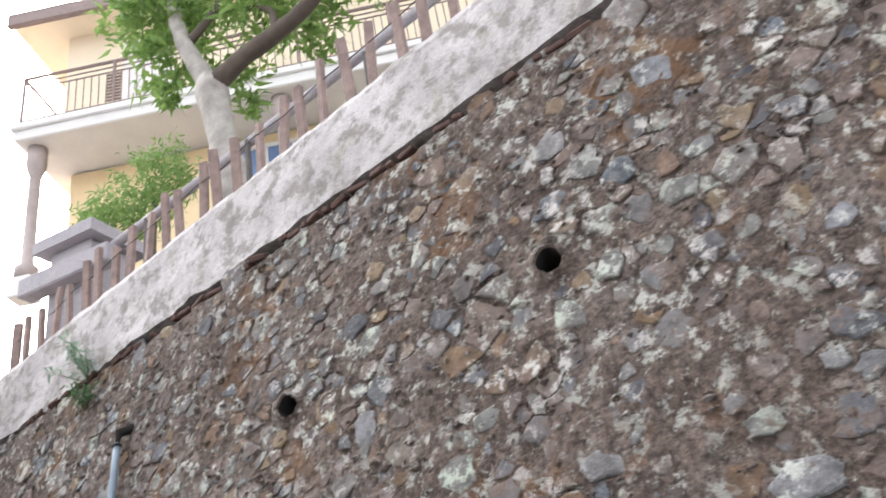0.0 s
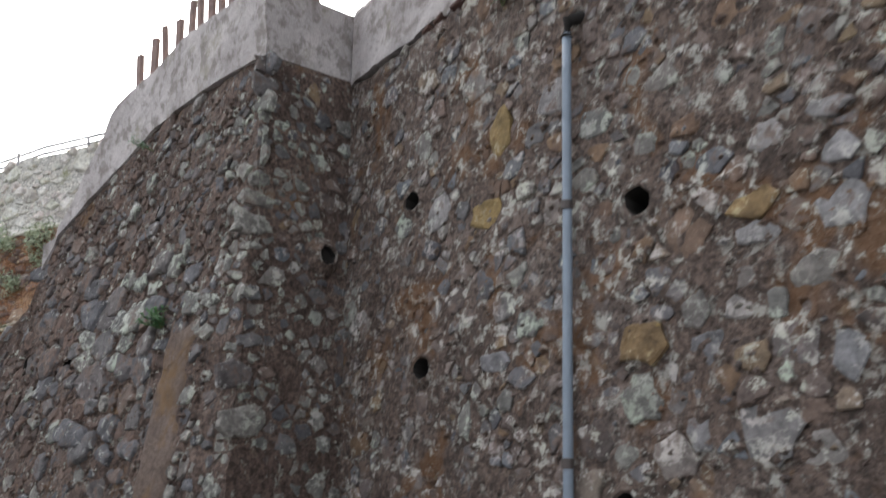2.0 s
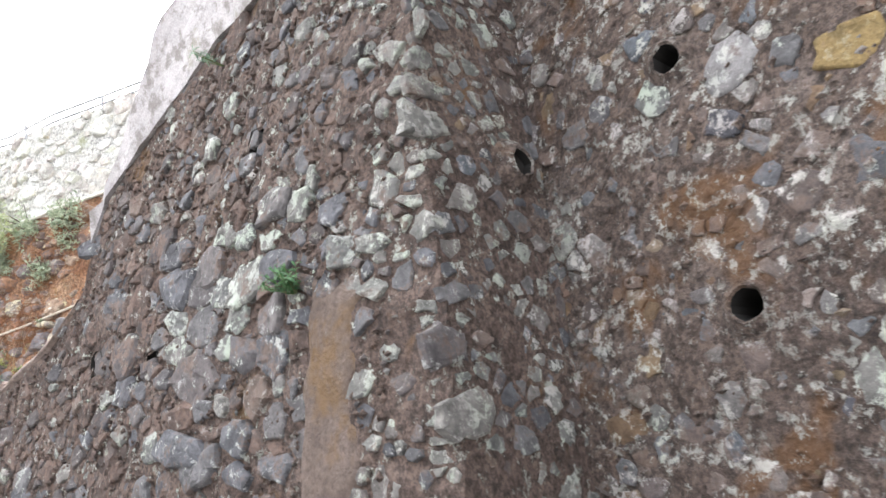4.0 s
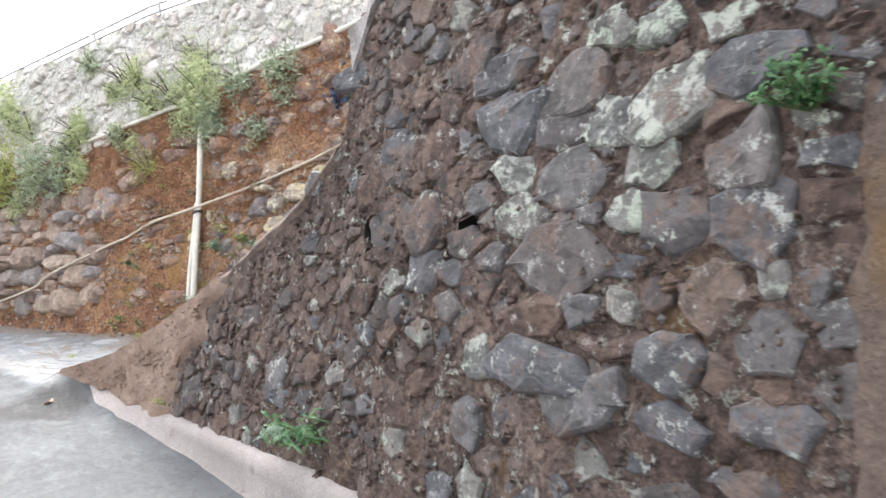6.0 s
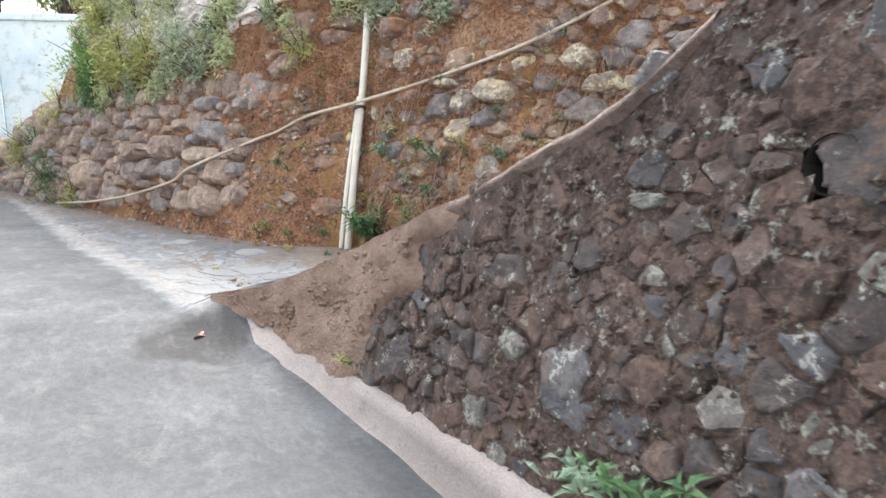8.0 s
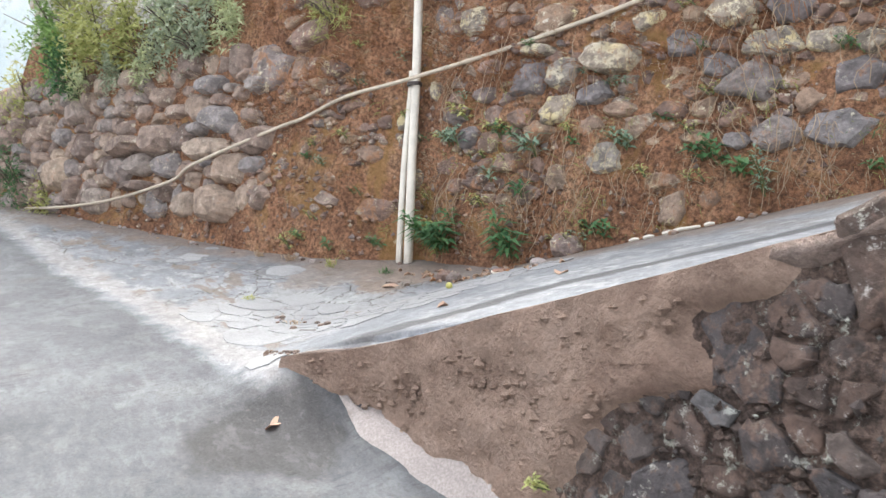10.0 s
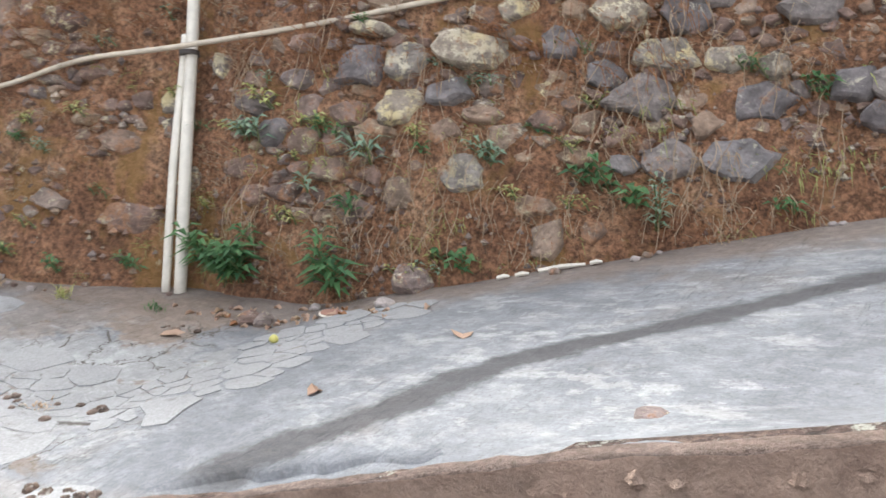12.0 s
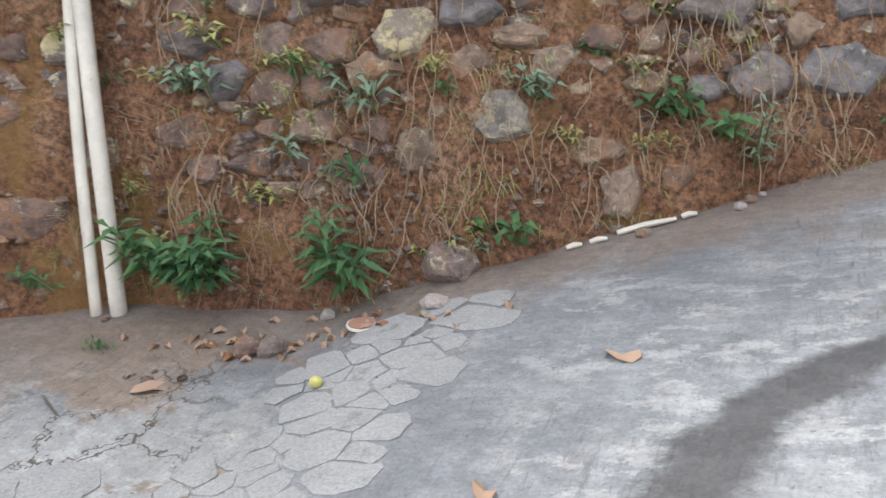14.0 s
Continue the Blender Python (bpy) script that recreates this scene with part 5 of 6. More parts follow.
def shrub(x, z, r, leaves, material, label, length=0.09, width=0.03, twiggy=True, flat=0.6):
    base = Vector((x, bank_y(x, z), z))
    ob = thing("shrub", label, "shrub", "shrubs on the bank", at=base)
    if twiggy:
        for _ in range(5):
            s = Soup()
            v = rand_way(rng, 0.2)
            v.y = -abs(v.y)
            s.tube([(0, 0.03, -r * 0.4), v * r * 0.5, v * r], [0.012, 0.008, 0.004], 5)
            part("twig", s.mesh(bark_dark), ob)
    s = Soup()
    clumps = []
    for _ in range(18):
        v = rand_way(rng, -0.6) * r * rng.uniform(0.2, 1)
        v.y = -abs(v.y) * flat
        clumps.append(v)
    for _ in range(leaves):
        q = rng.choice(clumps) + Vector((rng.gauss(0, 1), rng.gauss(0, 0.6), rng.gauss(0, 1))) * r * 0.17
        s.leaf(q, rand_way(rng, -0.5), rand_way(rng, 0.2), length * rng.uniform(0.6, 1.3), width * rng.uniform(0.7, 1.2))
    part("foliage", s.mesh(material), ob)


shrub(-2.72, 2.85, 0.65, 1800, shrub_leaf, "tall green shrub growing above the white pipes", 0.11, 0.025)
shrub(-2.45, 2.50, 0.47, 1040, hazy_leaf, "grey-green shrub around the top of the pipes", 0.12, 0.025)
shrub(-1.95, 2.95, 0.34, 400, hazy_leaf, "thin grey-green shrub on the bank")
shrub(-1.25, 2.85, 0.39, 520, hazy_leaf, "thin grey-green shrub on the bank")
shrub(-0.15, 2.55, 0.31, 480, weed_leaf, "green shrub beside a blue rag")
shrub(-3.5, 2.95, 0.34, 440, shrub_leaf, "thin green shrub on the bank")
shrub(-4.9, 2.75, 0.47, 840, shrub_leaf, "pale green shrub on the bank")
shrub(-5.6, 2.2, 0.55, 920, hazy_leaf, "grey-green shrub with pale flowers")
shrub(-6.4, 2.3, 0.59, 1040, moss_leaf, "yellow-green shrub on the bank")
shrub(-7.1, 2.3, 0.65, 1240, moss_leaf, "yellow-green shrub on the bank")
shrub(-8.0, 2.4, 0.72, 1400, bush_leaf, "dense green shrub at the end of the bank")
shrub(-7.6, 1.9, 0.52, 840, weed_leaf, "dark green shrub at the end of the bank")
shrub(-6.8, 3.4, 0.49, 680, shrub_leaf, "green shrub rooted in the pale wall")
shrub(-7.9, 3.1, 0.65, 1040, moss_leaf, "yellow-green shrub rooted in the pale wall")
shrub(-5.0, 3.8, 0.26, 280, hazy_leaf, "small tuft rooted in the pale wall")
shrub(-3.4, 2.1, 0.39, 520, moss_leaf, "thin yellow-green weed on the bank", 0.12, 0.012)
shrub(-1.5, 2.25, 0.29, 320, hazy_leaf, "thin grey-green shrub on the bank")
for x, z, r, mt, words in ((-4.7, 2.1, 0.34, shrub_leaf, "pale dry shrub above the stacked stones"), (-5.2, 2.0, 0.38, hazy_leaf, "grey-green shrub above the stacked stones"), (-6.0, 1.95, 0.42, shrub_leaf, "pale dry shrub above the stacked stones"), (-6.6, 1.9, 0.40, hazy_leaf, "grey-green shrub above the stacked stones"), (-7.2, 1.75, 0.42, shrub_leaf, "pale dry shrub above the stacked stones"), (-8.6, 1.7, 0.5, moss_leaf, "yellow-green shrub where the bank ends"), (-9.1, 1.15, 0.45, hazy_leaf, "grey-green weeds where the bank ends")):
    shrub(x, z, r, 620, mt, words, 0.09, 0.022)
tone = ((shrub_leaf, "thin dry green shrub on the pale wall"), (shrub_leaf, "pale green shrub on the pale wall"), (hazy_leaf, "grey-green shrub on the pale wall"))
for i in range(30):
    x = rng.uniform(-8.6, -2.6)
    mt, words = tone[(i * 7) % 5 % 3]
    shrub(x, bank_mid(x) + rng.uniform(-0.5, 0.75) + 0.3 * smooth((-x - 5) / 3), rng.uniform(0.2, 0.42), 300, mt, words, 0.08, 0.02)
shrub(-9.6, 1.2, 0.5, 700, moss_leaf, "yellow-green weeds where the bank ends", 0.09, 0.02)
shrub(-10.6, 0.9, 0.5, 700, weed_leaf, "low green weeds where the bank ends", 0.09, 0.02)
shrub(-8.3, 0.5, 0.65, 1000, weed_leaf, "low green weeds where the bank ends", 0.08, 0.02)
shrub(-7.6, 0.3, 0.45, 600, moss_leaf, "low weeds where the bank ends", 0.08, 0.02)


# weeds on the near walls
def wall_weed(place, r, leaves, material, label, length, width):
    ob = thing("weed", label, "weed", at=place)
    s = Soup()
    for i in range(max(2, leaves // 20)):
        st = Soup()
        v = rand_way(rng, 0.1)
        v.y = -abs(v.y)
        st.tube([(0, 0.03, 0), v * r * 0.9], [0.005, 0.002], 5)
        part("stem", st.mesh(stem_green), ob)
        for j in range(20):
            t = rng.uniform(0.15, 1)
            s.leaf(v * r * t, rand_way(rng, -0.1), Vector((0, -0.5, 1)), length * rng.uniform(0.6, 1.2), width)
    part("foliage", s.mesh(material), ob)


wall_weed((6.62, bastion_y(6.62, 1.10) - 0.03, 1.10), 0.15, 240, weed_leaf, "small dark green weed growing from the wall", 0.045, 0.016)
wall_weed((3.72, bastion_y(3.72, -0.12) - 0.03, -0.14), 0.22, 80, blue_leaf, "grey-green weed at the foot of the wall", 0.10, 0.022)
wall_weed((4.06, bastion_y(4.06, -0.1) - 0.03, -0.10), 0.26, 90, weed_leaf, "green weed at the foot of the wall", 0.10, 0.022)
wall_weed((1.58, bastion_y(1.58, -0.2) - 0.04, -0.22), 0.09, 40, moss_leaf, "tiny weed on the kerb", 0.04, 0.012)
wall_weed((5.55, bastion_y(5.55, 2.6) - 0.03, 2.62), 0.2, 60, blue_leaf, "thin weed under the coping", 0.07, 0.014)
wall_weed((8.97, main_y(8.97, 3.1) - 0.03, 3.0), 0.34, 120, blue_leaf, "fern growing from the joint under the coping", 0.12, 0.02)
wall_weed((9.0, main_y(9.0, 2.8) - 0.03, 2.78), 0.2, 80, weed_leaf, "fern growing from the joint under the coping", 0.09, 0.02)


# dry straw and russet grass hanging on the bank
def straw(seed, n, box, material, label, length, keep):
    rng = random.Random(seed)
    s = Soup()
    for _ in range(n):
        x, z = rng.uniform(*box[:2]), rng.uniform(*box[2:])
        if z < bank_foot(x) or not keep(x, z):
            continue
        c = Vector((x, bank_y(x, z) - 0.03, z))
        for _ in range(rng.randint(4, 9)):
            L = length * rng.uniform(0.5, 1.4)
            d = Vector((rng.uniform(-0.7, 0.7), -0.5, rng.uniform(-0.9, 0.5))).normalized()
            b = c + Vector((rng.uniform(-0.05, 0.05), rng.uniform(-0.03, 0.02), rng.uniform(-0.03, 0.03)))
            w = Vector((0.0024, 0, 0.0018))
            m1 = b + d * L * 0.5
            e = b + d * L + Vector((0, 0.02, -0.35 * L))
            s.add([b - w, b + w, m1 + w, m1 - w, e], [(0, 1, 2, 3), (3, 2, 4)])
    return tagged(new("dry_grass", s.mesh(material)), label, "dry grass", kind="stuff")


straw(3, 420, (-2.3, 2.2, 0.0, 2.2), straw_mat, "dry straw and roots hanging on the earth bank", 0.11, lambda x, z: noise.noise((x * 2.2, z * 2.2, 1)) > -0.15)
straw(4, 260, (-2.3, 1.8, -0.1, 1.6), russet_mat, "reddish dry grass on the earth bank", 0.08, lambda x, z: noise.noise((x * 2.2, z * 2.2, 5)) > -0.1)
straw(5, 1000, (-5.2, 0.4, 1.3, 3.2), russet_mat, "russet dry grass on the upper bank", 0.16, lambda x, z: z < bank_mid(x) and noise.noise((x * 1.4, z * 1.4, 5)) > -0.2)
straw(6, 800, (-8.5, -2.0, 0.2, 2.8), straw_mat, "dry straw on the far bank", 0.14, lambda x, z: noise.noise((x * 1.4, z * 1.4, 9)) > -0.05)
straw(7, 480, (-3.2, 1.6, -0.1, 1.4), moss_leaf, "yellow-green grass blades on the bank", 0.08, lambda x, z: noise.noise((x * 1.7, z * 1.7, 12)) > 0.12)

# clods and chips of stone over the bank
s = Soup()
rng = random.Random(14)
for _ in range(2600):
    x = rng.uniform(-7.5, 2.0) if rng.random() < 0.4 else rng.uniform(-2.4, 1.8)
    zz = bank_foot(x) + rng.random() ** 1.3 * (2.4 if x > -2.5 else 1.6)
    r = rng.uniform(0.008, 0.032) * (1.0 if x > -2.5 else 1.6)
    p = Vector((x, bank_y(x, zz) - 0.2 * r, zz))
    q = [p + Vector((rng.uniform(0.7, 1.3) * sx * r, rng.uniform(0.7, 1.2) * sy * r, rng.uniform(0.6, 1.1) * sz * r)) for sx, sy, sz in ((1, 0, 0), (-1, 0, 0), (0, 1, 0), (0, -1, 0), (0.1, 0, 1), (0, 0.1, -1))]
    s.add(q, [(0, 2, 4), (2, 1, 4), (1, 3, 4), (3, 0, 4), (2, 0, 5), (1, 2, 5), (3, 1, 5), (0, 3, 5)])
tagged(new("clods", s.mesh(bank_stone)), "small clods and stone chips scattered over the earth bank", "clods", kind="stuff")

# chips of stone and lumps of mortar over the near wall
def chip_soup(seed, count, place, lo, hi):
    rng = random.Random(seed)
    s = Soup()
    for _ in range(count):
        spot = place(rng)
        if spot is None:
            continue
        r = lo + (hi - lo) * rng.random() ** 2.2
        q = [Vector(spot) + Vector((rng.uniform(0.6, 1.4) * a * r, rng.uniform(0.5, 0.9) * b * r, rng.uniform(0.5, 1.2) * c * r)) for a, b, c in ((1, 0, 0.2), (-1, 0, -0.1), (0, 1, 0), (0.2, -1, 0.1), (0.15, 0, 1), (-0.1, 0.1, -1))]
        s.add(q, [(0, 2, 4), (2, 1, 4), (1, 3, 4), (3, 0, 4), (2, 0, 5), (1, 2, 5), (3, 1, 5), (0, 3, 5)])
    return s


def on_bastion(rng):
    u, v = rng.uniform(1.9, 7.3), rng.uniform(-0.2, 2.8)
    if not bast_in(u, v):
        return None
    return (u, bastion_y(u, v) - 0.008, v)


def on_main(rng):
    u, v = rng.uniform(7.6, 14.4), rng.uniform(-0.2, 3.2)
    return (u, main_y(u, v) - 0.006, v) if main_in(u, v) else None


def on_plaster(rng):
    u = rng.uniform(0.15, 2.1)
    v = rng.uniform(-0.25, lerp_at(u, TOP) - 0.03)
    return (u, bastion_y(u, v) - 0.05, v) if u < 1.5 + 0.75 * (v + 0.25) else None


for seed, count, place, mt, size, words in ((66, 700, on_plaster, plaster_brown, 0.034, "lumps of brown cement on the end of the wall"), (61, 4200, on_bastion, low_mortar, 0.034, "lumps of brown mortar between the wall stones"), (62, 1800, on_bastion, boulder_stone, 0.028, "chips of dark stone between the wall stones"), (63, 500, on_bastion, mint_stone, 0.02, "pale lichen-covered chips between the wall stones"),
                                             (64, 2200, on_main, wall_mortar, 0.030, "lumps of mortar between the stones of the tall wall"), (65, 900, on_main, wall_stone, 0.026, "small chips between the stones of the tall wall")):
    tagged(new("wall_chips", chip_soup(seed, count, place, 0.007, size).mesh(mt)), words, "chips", kind="stuff")


# long dry stems that trail down the bank
def dry_vines(places, seed):
    rng = random.Random(seed)
    for x0, z0 in places:
        s = Soup()
        for _ in range(rng.randint(5, 9)):
            x, z = x0 + rng.gauss(0, 0.10), z0 + rng.gauss(0, 0.08)
            pts, drift = [], rng.uniform(-0.3, 0.3)
            n, length = 6, rng.uniform(0.18, 0.5)
            for i in range(n):
                f = i / (n - 1)
                zz = z - length * f
                if zz < bank_foot(x) + 0.02:
                    break
                xx = x + drift * length * f + 0.02 * math.sin(7 * f + x * 9)
                pts.append((xx, bank_y(xx, zz) - 0.05 - 0.05 * math.sin(math.pi * f), zz))
            if len(pts) > 2:
                s.tube(pts, 0.0026, 4, False)
        if s.v:
            tagged(new("dry_vine", s.mesh(straw_mat)), "tangle of pale dry vine trailing down the earth bank", "dry vine", "dry vines on the bank")


dry_vines(((0.12, 1.55), (0.25, 1.2), (-0.85, 1.5), (-0.6, 0.9), (0.5, 0.75), (-0.2, 0.55), (-0.1, 1.62), (0.05, 1.05), (-0.4, 0.75), (0.6, 1.0), (-1.2, 0.62), (-1.7, 0.5), (-1.0, 0.5), (-0.7, 0.5), (0.9, 1.5), (1.1, 1.1), (-1.5, 1.6), (-2.0, 1.4), (-1.85, 0.6), (0.35, 1.7), (0.75, 0.75), (-0.95, 1.0)), 91)

# ---- loose things on the road ----
rng = random.Random(9)


def on_road(x, y, d=0.0):
    return Vector((x, y, ground_z(x, y) + d))


def fallen_leaf(x, y, length, width, material, label):
    s = Soup()
    n = 8
    ring = [Vector((math.cos(a) * length / 2 * (1 + 0.12 * math.sin(3 * a)), math.sin(a) * width / 2, 0.006 + 0.014 * math.sin(a * 2 + x))) for a in [i * 2 * math.pi / n for i in range(n)]]
    low = [p - Vector((0, 0, 0.003)) for p in ring]
    s.add([Vector((0, 0, 0.004))] + ring + [Vector((0, 0, 0.0))] + low, [(0, i + 1, (i + 1) % n + 1) for i in range(n)] + [(n + 1, n + 2 + (i + 1) % n, n + 2 + i) for i in range(n)] + [(i + 1, n + 2 + i, n + 2 + (i + 1) % n, (i + 1) % n + 1) for i in range(n)])
    ob = tagged(new("dry_leaf", s.mesh(material)), label, "leaf", "fallen leaves")
    ob.location = on_road(x, y, 0.004)
    ob.rotation_euler = (0.1, 0.15, rng.uniform(0, 6))


fallen_leaf(0.17, 1.56, 0.13, 0.08, dry_leaf, "single orange-brown dry leaf on the concrete")
fallen_leaf(-0.03, 0.89, 0.10, 0.06, dry_leaf, "curled brown dry leaf on the concrete")
fallen_leaf(-1.55, 1.28, 0.16, 0.07, dry_leaf, "large russet dry leaf on the concrete")
fallen_leaf(0.27, -0.21, 0.11, 0.06, dry_leaf, "orange dry leaf by the kerb end")
for i in range(46):
    a = rng.random()
    x, y = -1.75 + a * 1.15 + rng.gauss(0, 0.1), 1.55 + a * 0.40 + rng.gauss(0, 0.07)
    fallen_leaf(x, y, rng.uniform(0.03, 0.075), rng.uniform(0.02, 0.04), rng.choice((dry_leaf, dry_leaf, straw_mat, russet_mat)), "small brown dry leaf in the litter")


def stick(x0, y0, x1, y1, r, material, label, name="stick"):
    a, b = on_road(x0, y0, r), on_road(x1, y1, r)
    s = Soup()
    s.tube([a, a.lerp(b, 0.5) + Vector((0, 0, 0.006)), b], [r, r * 1.1, r * 0.7], 6)
    tagged(new(name, s.mesh(material)), label, "stick", "broken pipe pieces")


stick(-0.09, 2.60, 0.14, 2.70, 0.013, pvc, "broken white plastic strip by the road edge")
stick(-0.28, 2.48, -0.22, 2.51, 0.012, pvc, "short broken white plastic piece")
stick(-0.19, 2.525, -0.12, 2.55, 0.012, pvc, "short broken white plastic piece")
stick(0.16, 2.72, 0.22, 2.74, 0.012, pvc, "short broken white plastic piece")


def rock(x, y, r, material, label, squash=0.7):
    bm = bmesh.new()
    bmesh.ops.create_icosphere(bm, subdivisions=2, radius=r)
    for v in bm.verts:
        v.co *= 1 + 0.35 * noise.noise(v.co * 1.3 / r + Vector((x, y, 0)))
        v.co.z *= squash
    me = bpy.data.meshes.new("rock")
    bm.to_mesh(me)
    bm.free()
    me.materials.append(material)
    ob = tagged(new("stone", me), label, "stone", "loose stones")
    ob.location = on_road(x, y, r * squash * 0.45)


rock(-1.36, 1.63, 0.065, bank_stone, "loose grey stone on the leaf litter")
rock(-1.27, 1.66, 0.06, bank_stone, "loose grey stone on the leaf litter")
rock(-0.70, 2.02, 0.06, kerb_concrete, "pale rounded stone set in the cracked concrete", 0.5)
rock(-0.77, 2.33, 0.13, bank_stone, "brown stone half buried at the foot of the bank", 0.8)
rock(1.31, 0.9, 0.05, bank_stone, "small dark stone on the upper lane", 0.4)
for i in range(40):
    x = rng.uniform(-8, 1.5)
    rock(x, bank_y(x, bank_foot(x)) - rng.uniform(0.02, 0.22), rng.uniform(0.012, 0.035), rng.choice((bank_stone, kerb_concrete)), "small stone fallen from the bank", 0.7)

for cx, cy, n in ((-1.35, 0.36, 9), (-1.1, 0.5, 8), (-0.3, -0.02, 9), (-0.12, 0.03, 8), (-1.55, 1.35, 7)):
    for _ in range(n):
        rock(cx + rng.gauss(0, 0.11), cy + rng.gauss(0, 0.035), rng.uniform(0.008, 0.024), rng.choice((lip_earth, wall_mortar)), "small clod of brown earth on the crumbling concrete", 0.6)


def grass_tuft(x, y, tall, blades, material, label):
    base = on_road(x, y)
    ob = thing("grass_tuft", label, "grass", "grass tufts on the road edge", at=base)
    s = Soup()
    for _ in range(blades):
        way = Vector((rng.uniform(-1, 1), rng.uniform(-1, 1), rng.uniform(0.4, 1.6)))
        s.leaf(Vector((rng.gauss(0, 0.03), rng.gauss(0, 0.02), -0.005)), way, Vector((0, 0, 1)), tall * rng.uniform(0.5, 1.2), 0.007, 0.25)
    part("foliage", s.mesh(material), ob)


for x, y, tall, blades, mt, words in ((-2.05, 0.34, 0.06, 40, moss_leaf, "low green tuft growing in a crack of the concrete"), (-1.25, 0.40, 0.05, 30, straw_mat, "dry tuft growing in a crack of the concrete"), (-2.6, 1.2, 0.13, 40, moss_leaf, "tuft of grass at the road edge"), (-3.1, 1.0, 0.12, 50, straw_mat, "dry grass tuft at the road edge"), (-3.5, 0.85, 0.10, 50, straw_mat, "dry grass tuft at the road edge"), (-2.0, 1.45, 0.07, 40, weed_leaf, "low green tuft at the road edge")):
    grass_tuft(x, y, tall, blades, mt, words)

lid = thing("clay_lid", "round terracotta lid with a pale rim on the ground", "lid", at=on_road(-0.96, 1.87, 0.004))
s = Soup()
s.tube([(0, 0, 0), (0, 0, 0.012)], [0.062, 0.058], 20)
part("disc", s.mesh(clay_lid), lid)
s = Soup()
s.tube([(0, 0, -0.002), (0, 0, 0.008)], [0.068, 0.066], 20)
part("rim", s.mesh(pvc), lid, "pale rim")
s = Soup()
s.tube([(0, 0, 0), (0, 0, 0.012), (0, 0, 0.03), (0, 0, 0.042)], [0.012, 0.024, 0.022, 0.006], 10)
fruit = tagged(new("fruit", s.mesh(fruit_mat, True)), "small yellow-green fruit on the cracked concrete", "fruit")
fruit.location = on_road(-0.88, 1.40, 0.004)

s = Soup()
for _ in range(60):
    q = Vector((-0.42 + rng.gauss(0, 0.10), bank_plane(-0.42, 2.5) - 0.05, 2.5 + rng.gauss(0, 0.07)))
    s.leaf(q, rand_way(rng, -1), rand_way(rng), 0.12, 0.07)
rag = tagged(new("blue_rag", s.mesh(blue_cloth)), "dark blue crumpled rag caught on the bank", "rag")


# broken pale plates of the old road surface
plates = thing("cracked_concrete", "pale cracked concrete plates at the edge of the bend", "paving", kind="structure")


def plate_surf(u, v, h):
    return (u, v, ground_z(u, v) + (0.003 + 0.35 * max(h, 0.0) if h >= 0 else -0.02))


def plate_in(u, v):
    if u > -1.4 and v > 0.45:
        lo = lerp_at(v, ((0.45, -1.40), (0.85, -1.02), (1.1, -0.95), (1.4, -1.08), (1.8, -0.80), (2.05, -0.64)))
        hi = lerp_at(v, ((0.45, -0.66), (0.85, -0.40), (1.1, -0.42), (1.4, -0.47), (1.8, -0.46), (2.05, -0.42)))
        return lo < u < hi and v < 2.05
    return -0.1 < v < 0.75 + 0.2 * noise.noise((u * 2, 0, 4)) and noise.noise((u * 1.6, v * 2.2, 6)) > 0.22


masonry(plates, 41, (-4.2, -0.25, -0.2, 2.2), lambda u, v: 0.14, plate_in, plate_surf, crack_plate, 0.004, 0.0015, lambda u, v: True, 1.1, 0.92, 0.04, 280, "plate", True, jag=0.02)

# ---- far end: pale blue wall with a gate, roof and trees ----
yard = thing("yard_wall", "weathered pale blue wall with a pier and a dark red gate", "wall", kind="structure")
for name, lo, hi, mt in (("body", (-11.75, -1.62, -0.5), (-11.5, 1.5, 3.55), blue_paint), ("pier", (-11.8, -1.95, -0.5), (-11.4, -1.62, 3.75), blue_paint), ("coping", (-11.8, -1.62, 3.55), (-11.45, 1.5, 3.68), blue_paint), ("pier", (-11.8, -3.6, -0.5), (-11.4, -3.25, 3.75), blue_paint), ("gate", (-11.62, -3.25, 0.3), (-11.56, -1.95, 2.2), door_red), ("lintel", (-11.72, -3.25, 2.2), (-11.5, -1.95, 3.5), blue_paint), ("body", (-11.75, -14, -0.5), (-11.5, -3.6, 3.4), blue_paint)):
    s = Soup()
    s.box(lo, hi, None, 0.015)
    part(name, s.mesh(mt), yard)
shed = thing("shed_roof", "low brown tiled roof behind the pale blue wall", "roof")
for i in range(9):
    s = Soup()
    s.box((-16 + i * 0.5, -3.5, 3.75 + 0.02 * i - i * 0.03), (-15.46 + i * 0.5, 0.6, 3.8 - i * 0.03), None, 0.01)
    part("tile_row", s.mesh(tile_roof), shed)
s = Soup()
s.box((-15.8, -3.3, 0.2), (-12.2, 0.4, 3.5), None, 0.01)
part("wall", s.mesh(house_white), shed, "pale wall under the roof")
rng = random.Random(55)


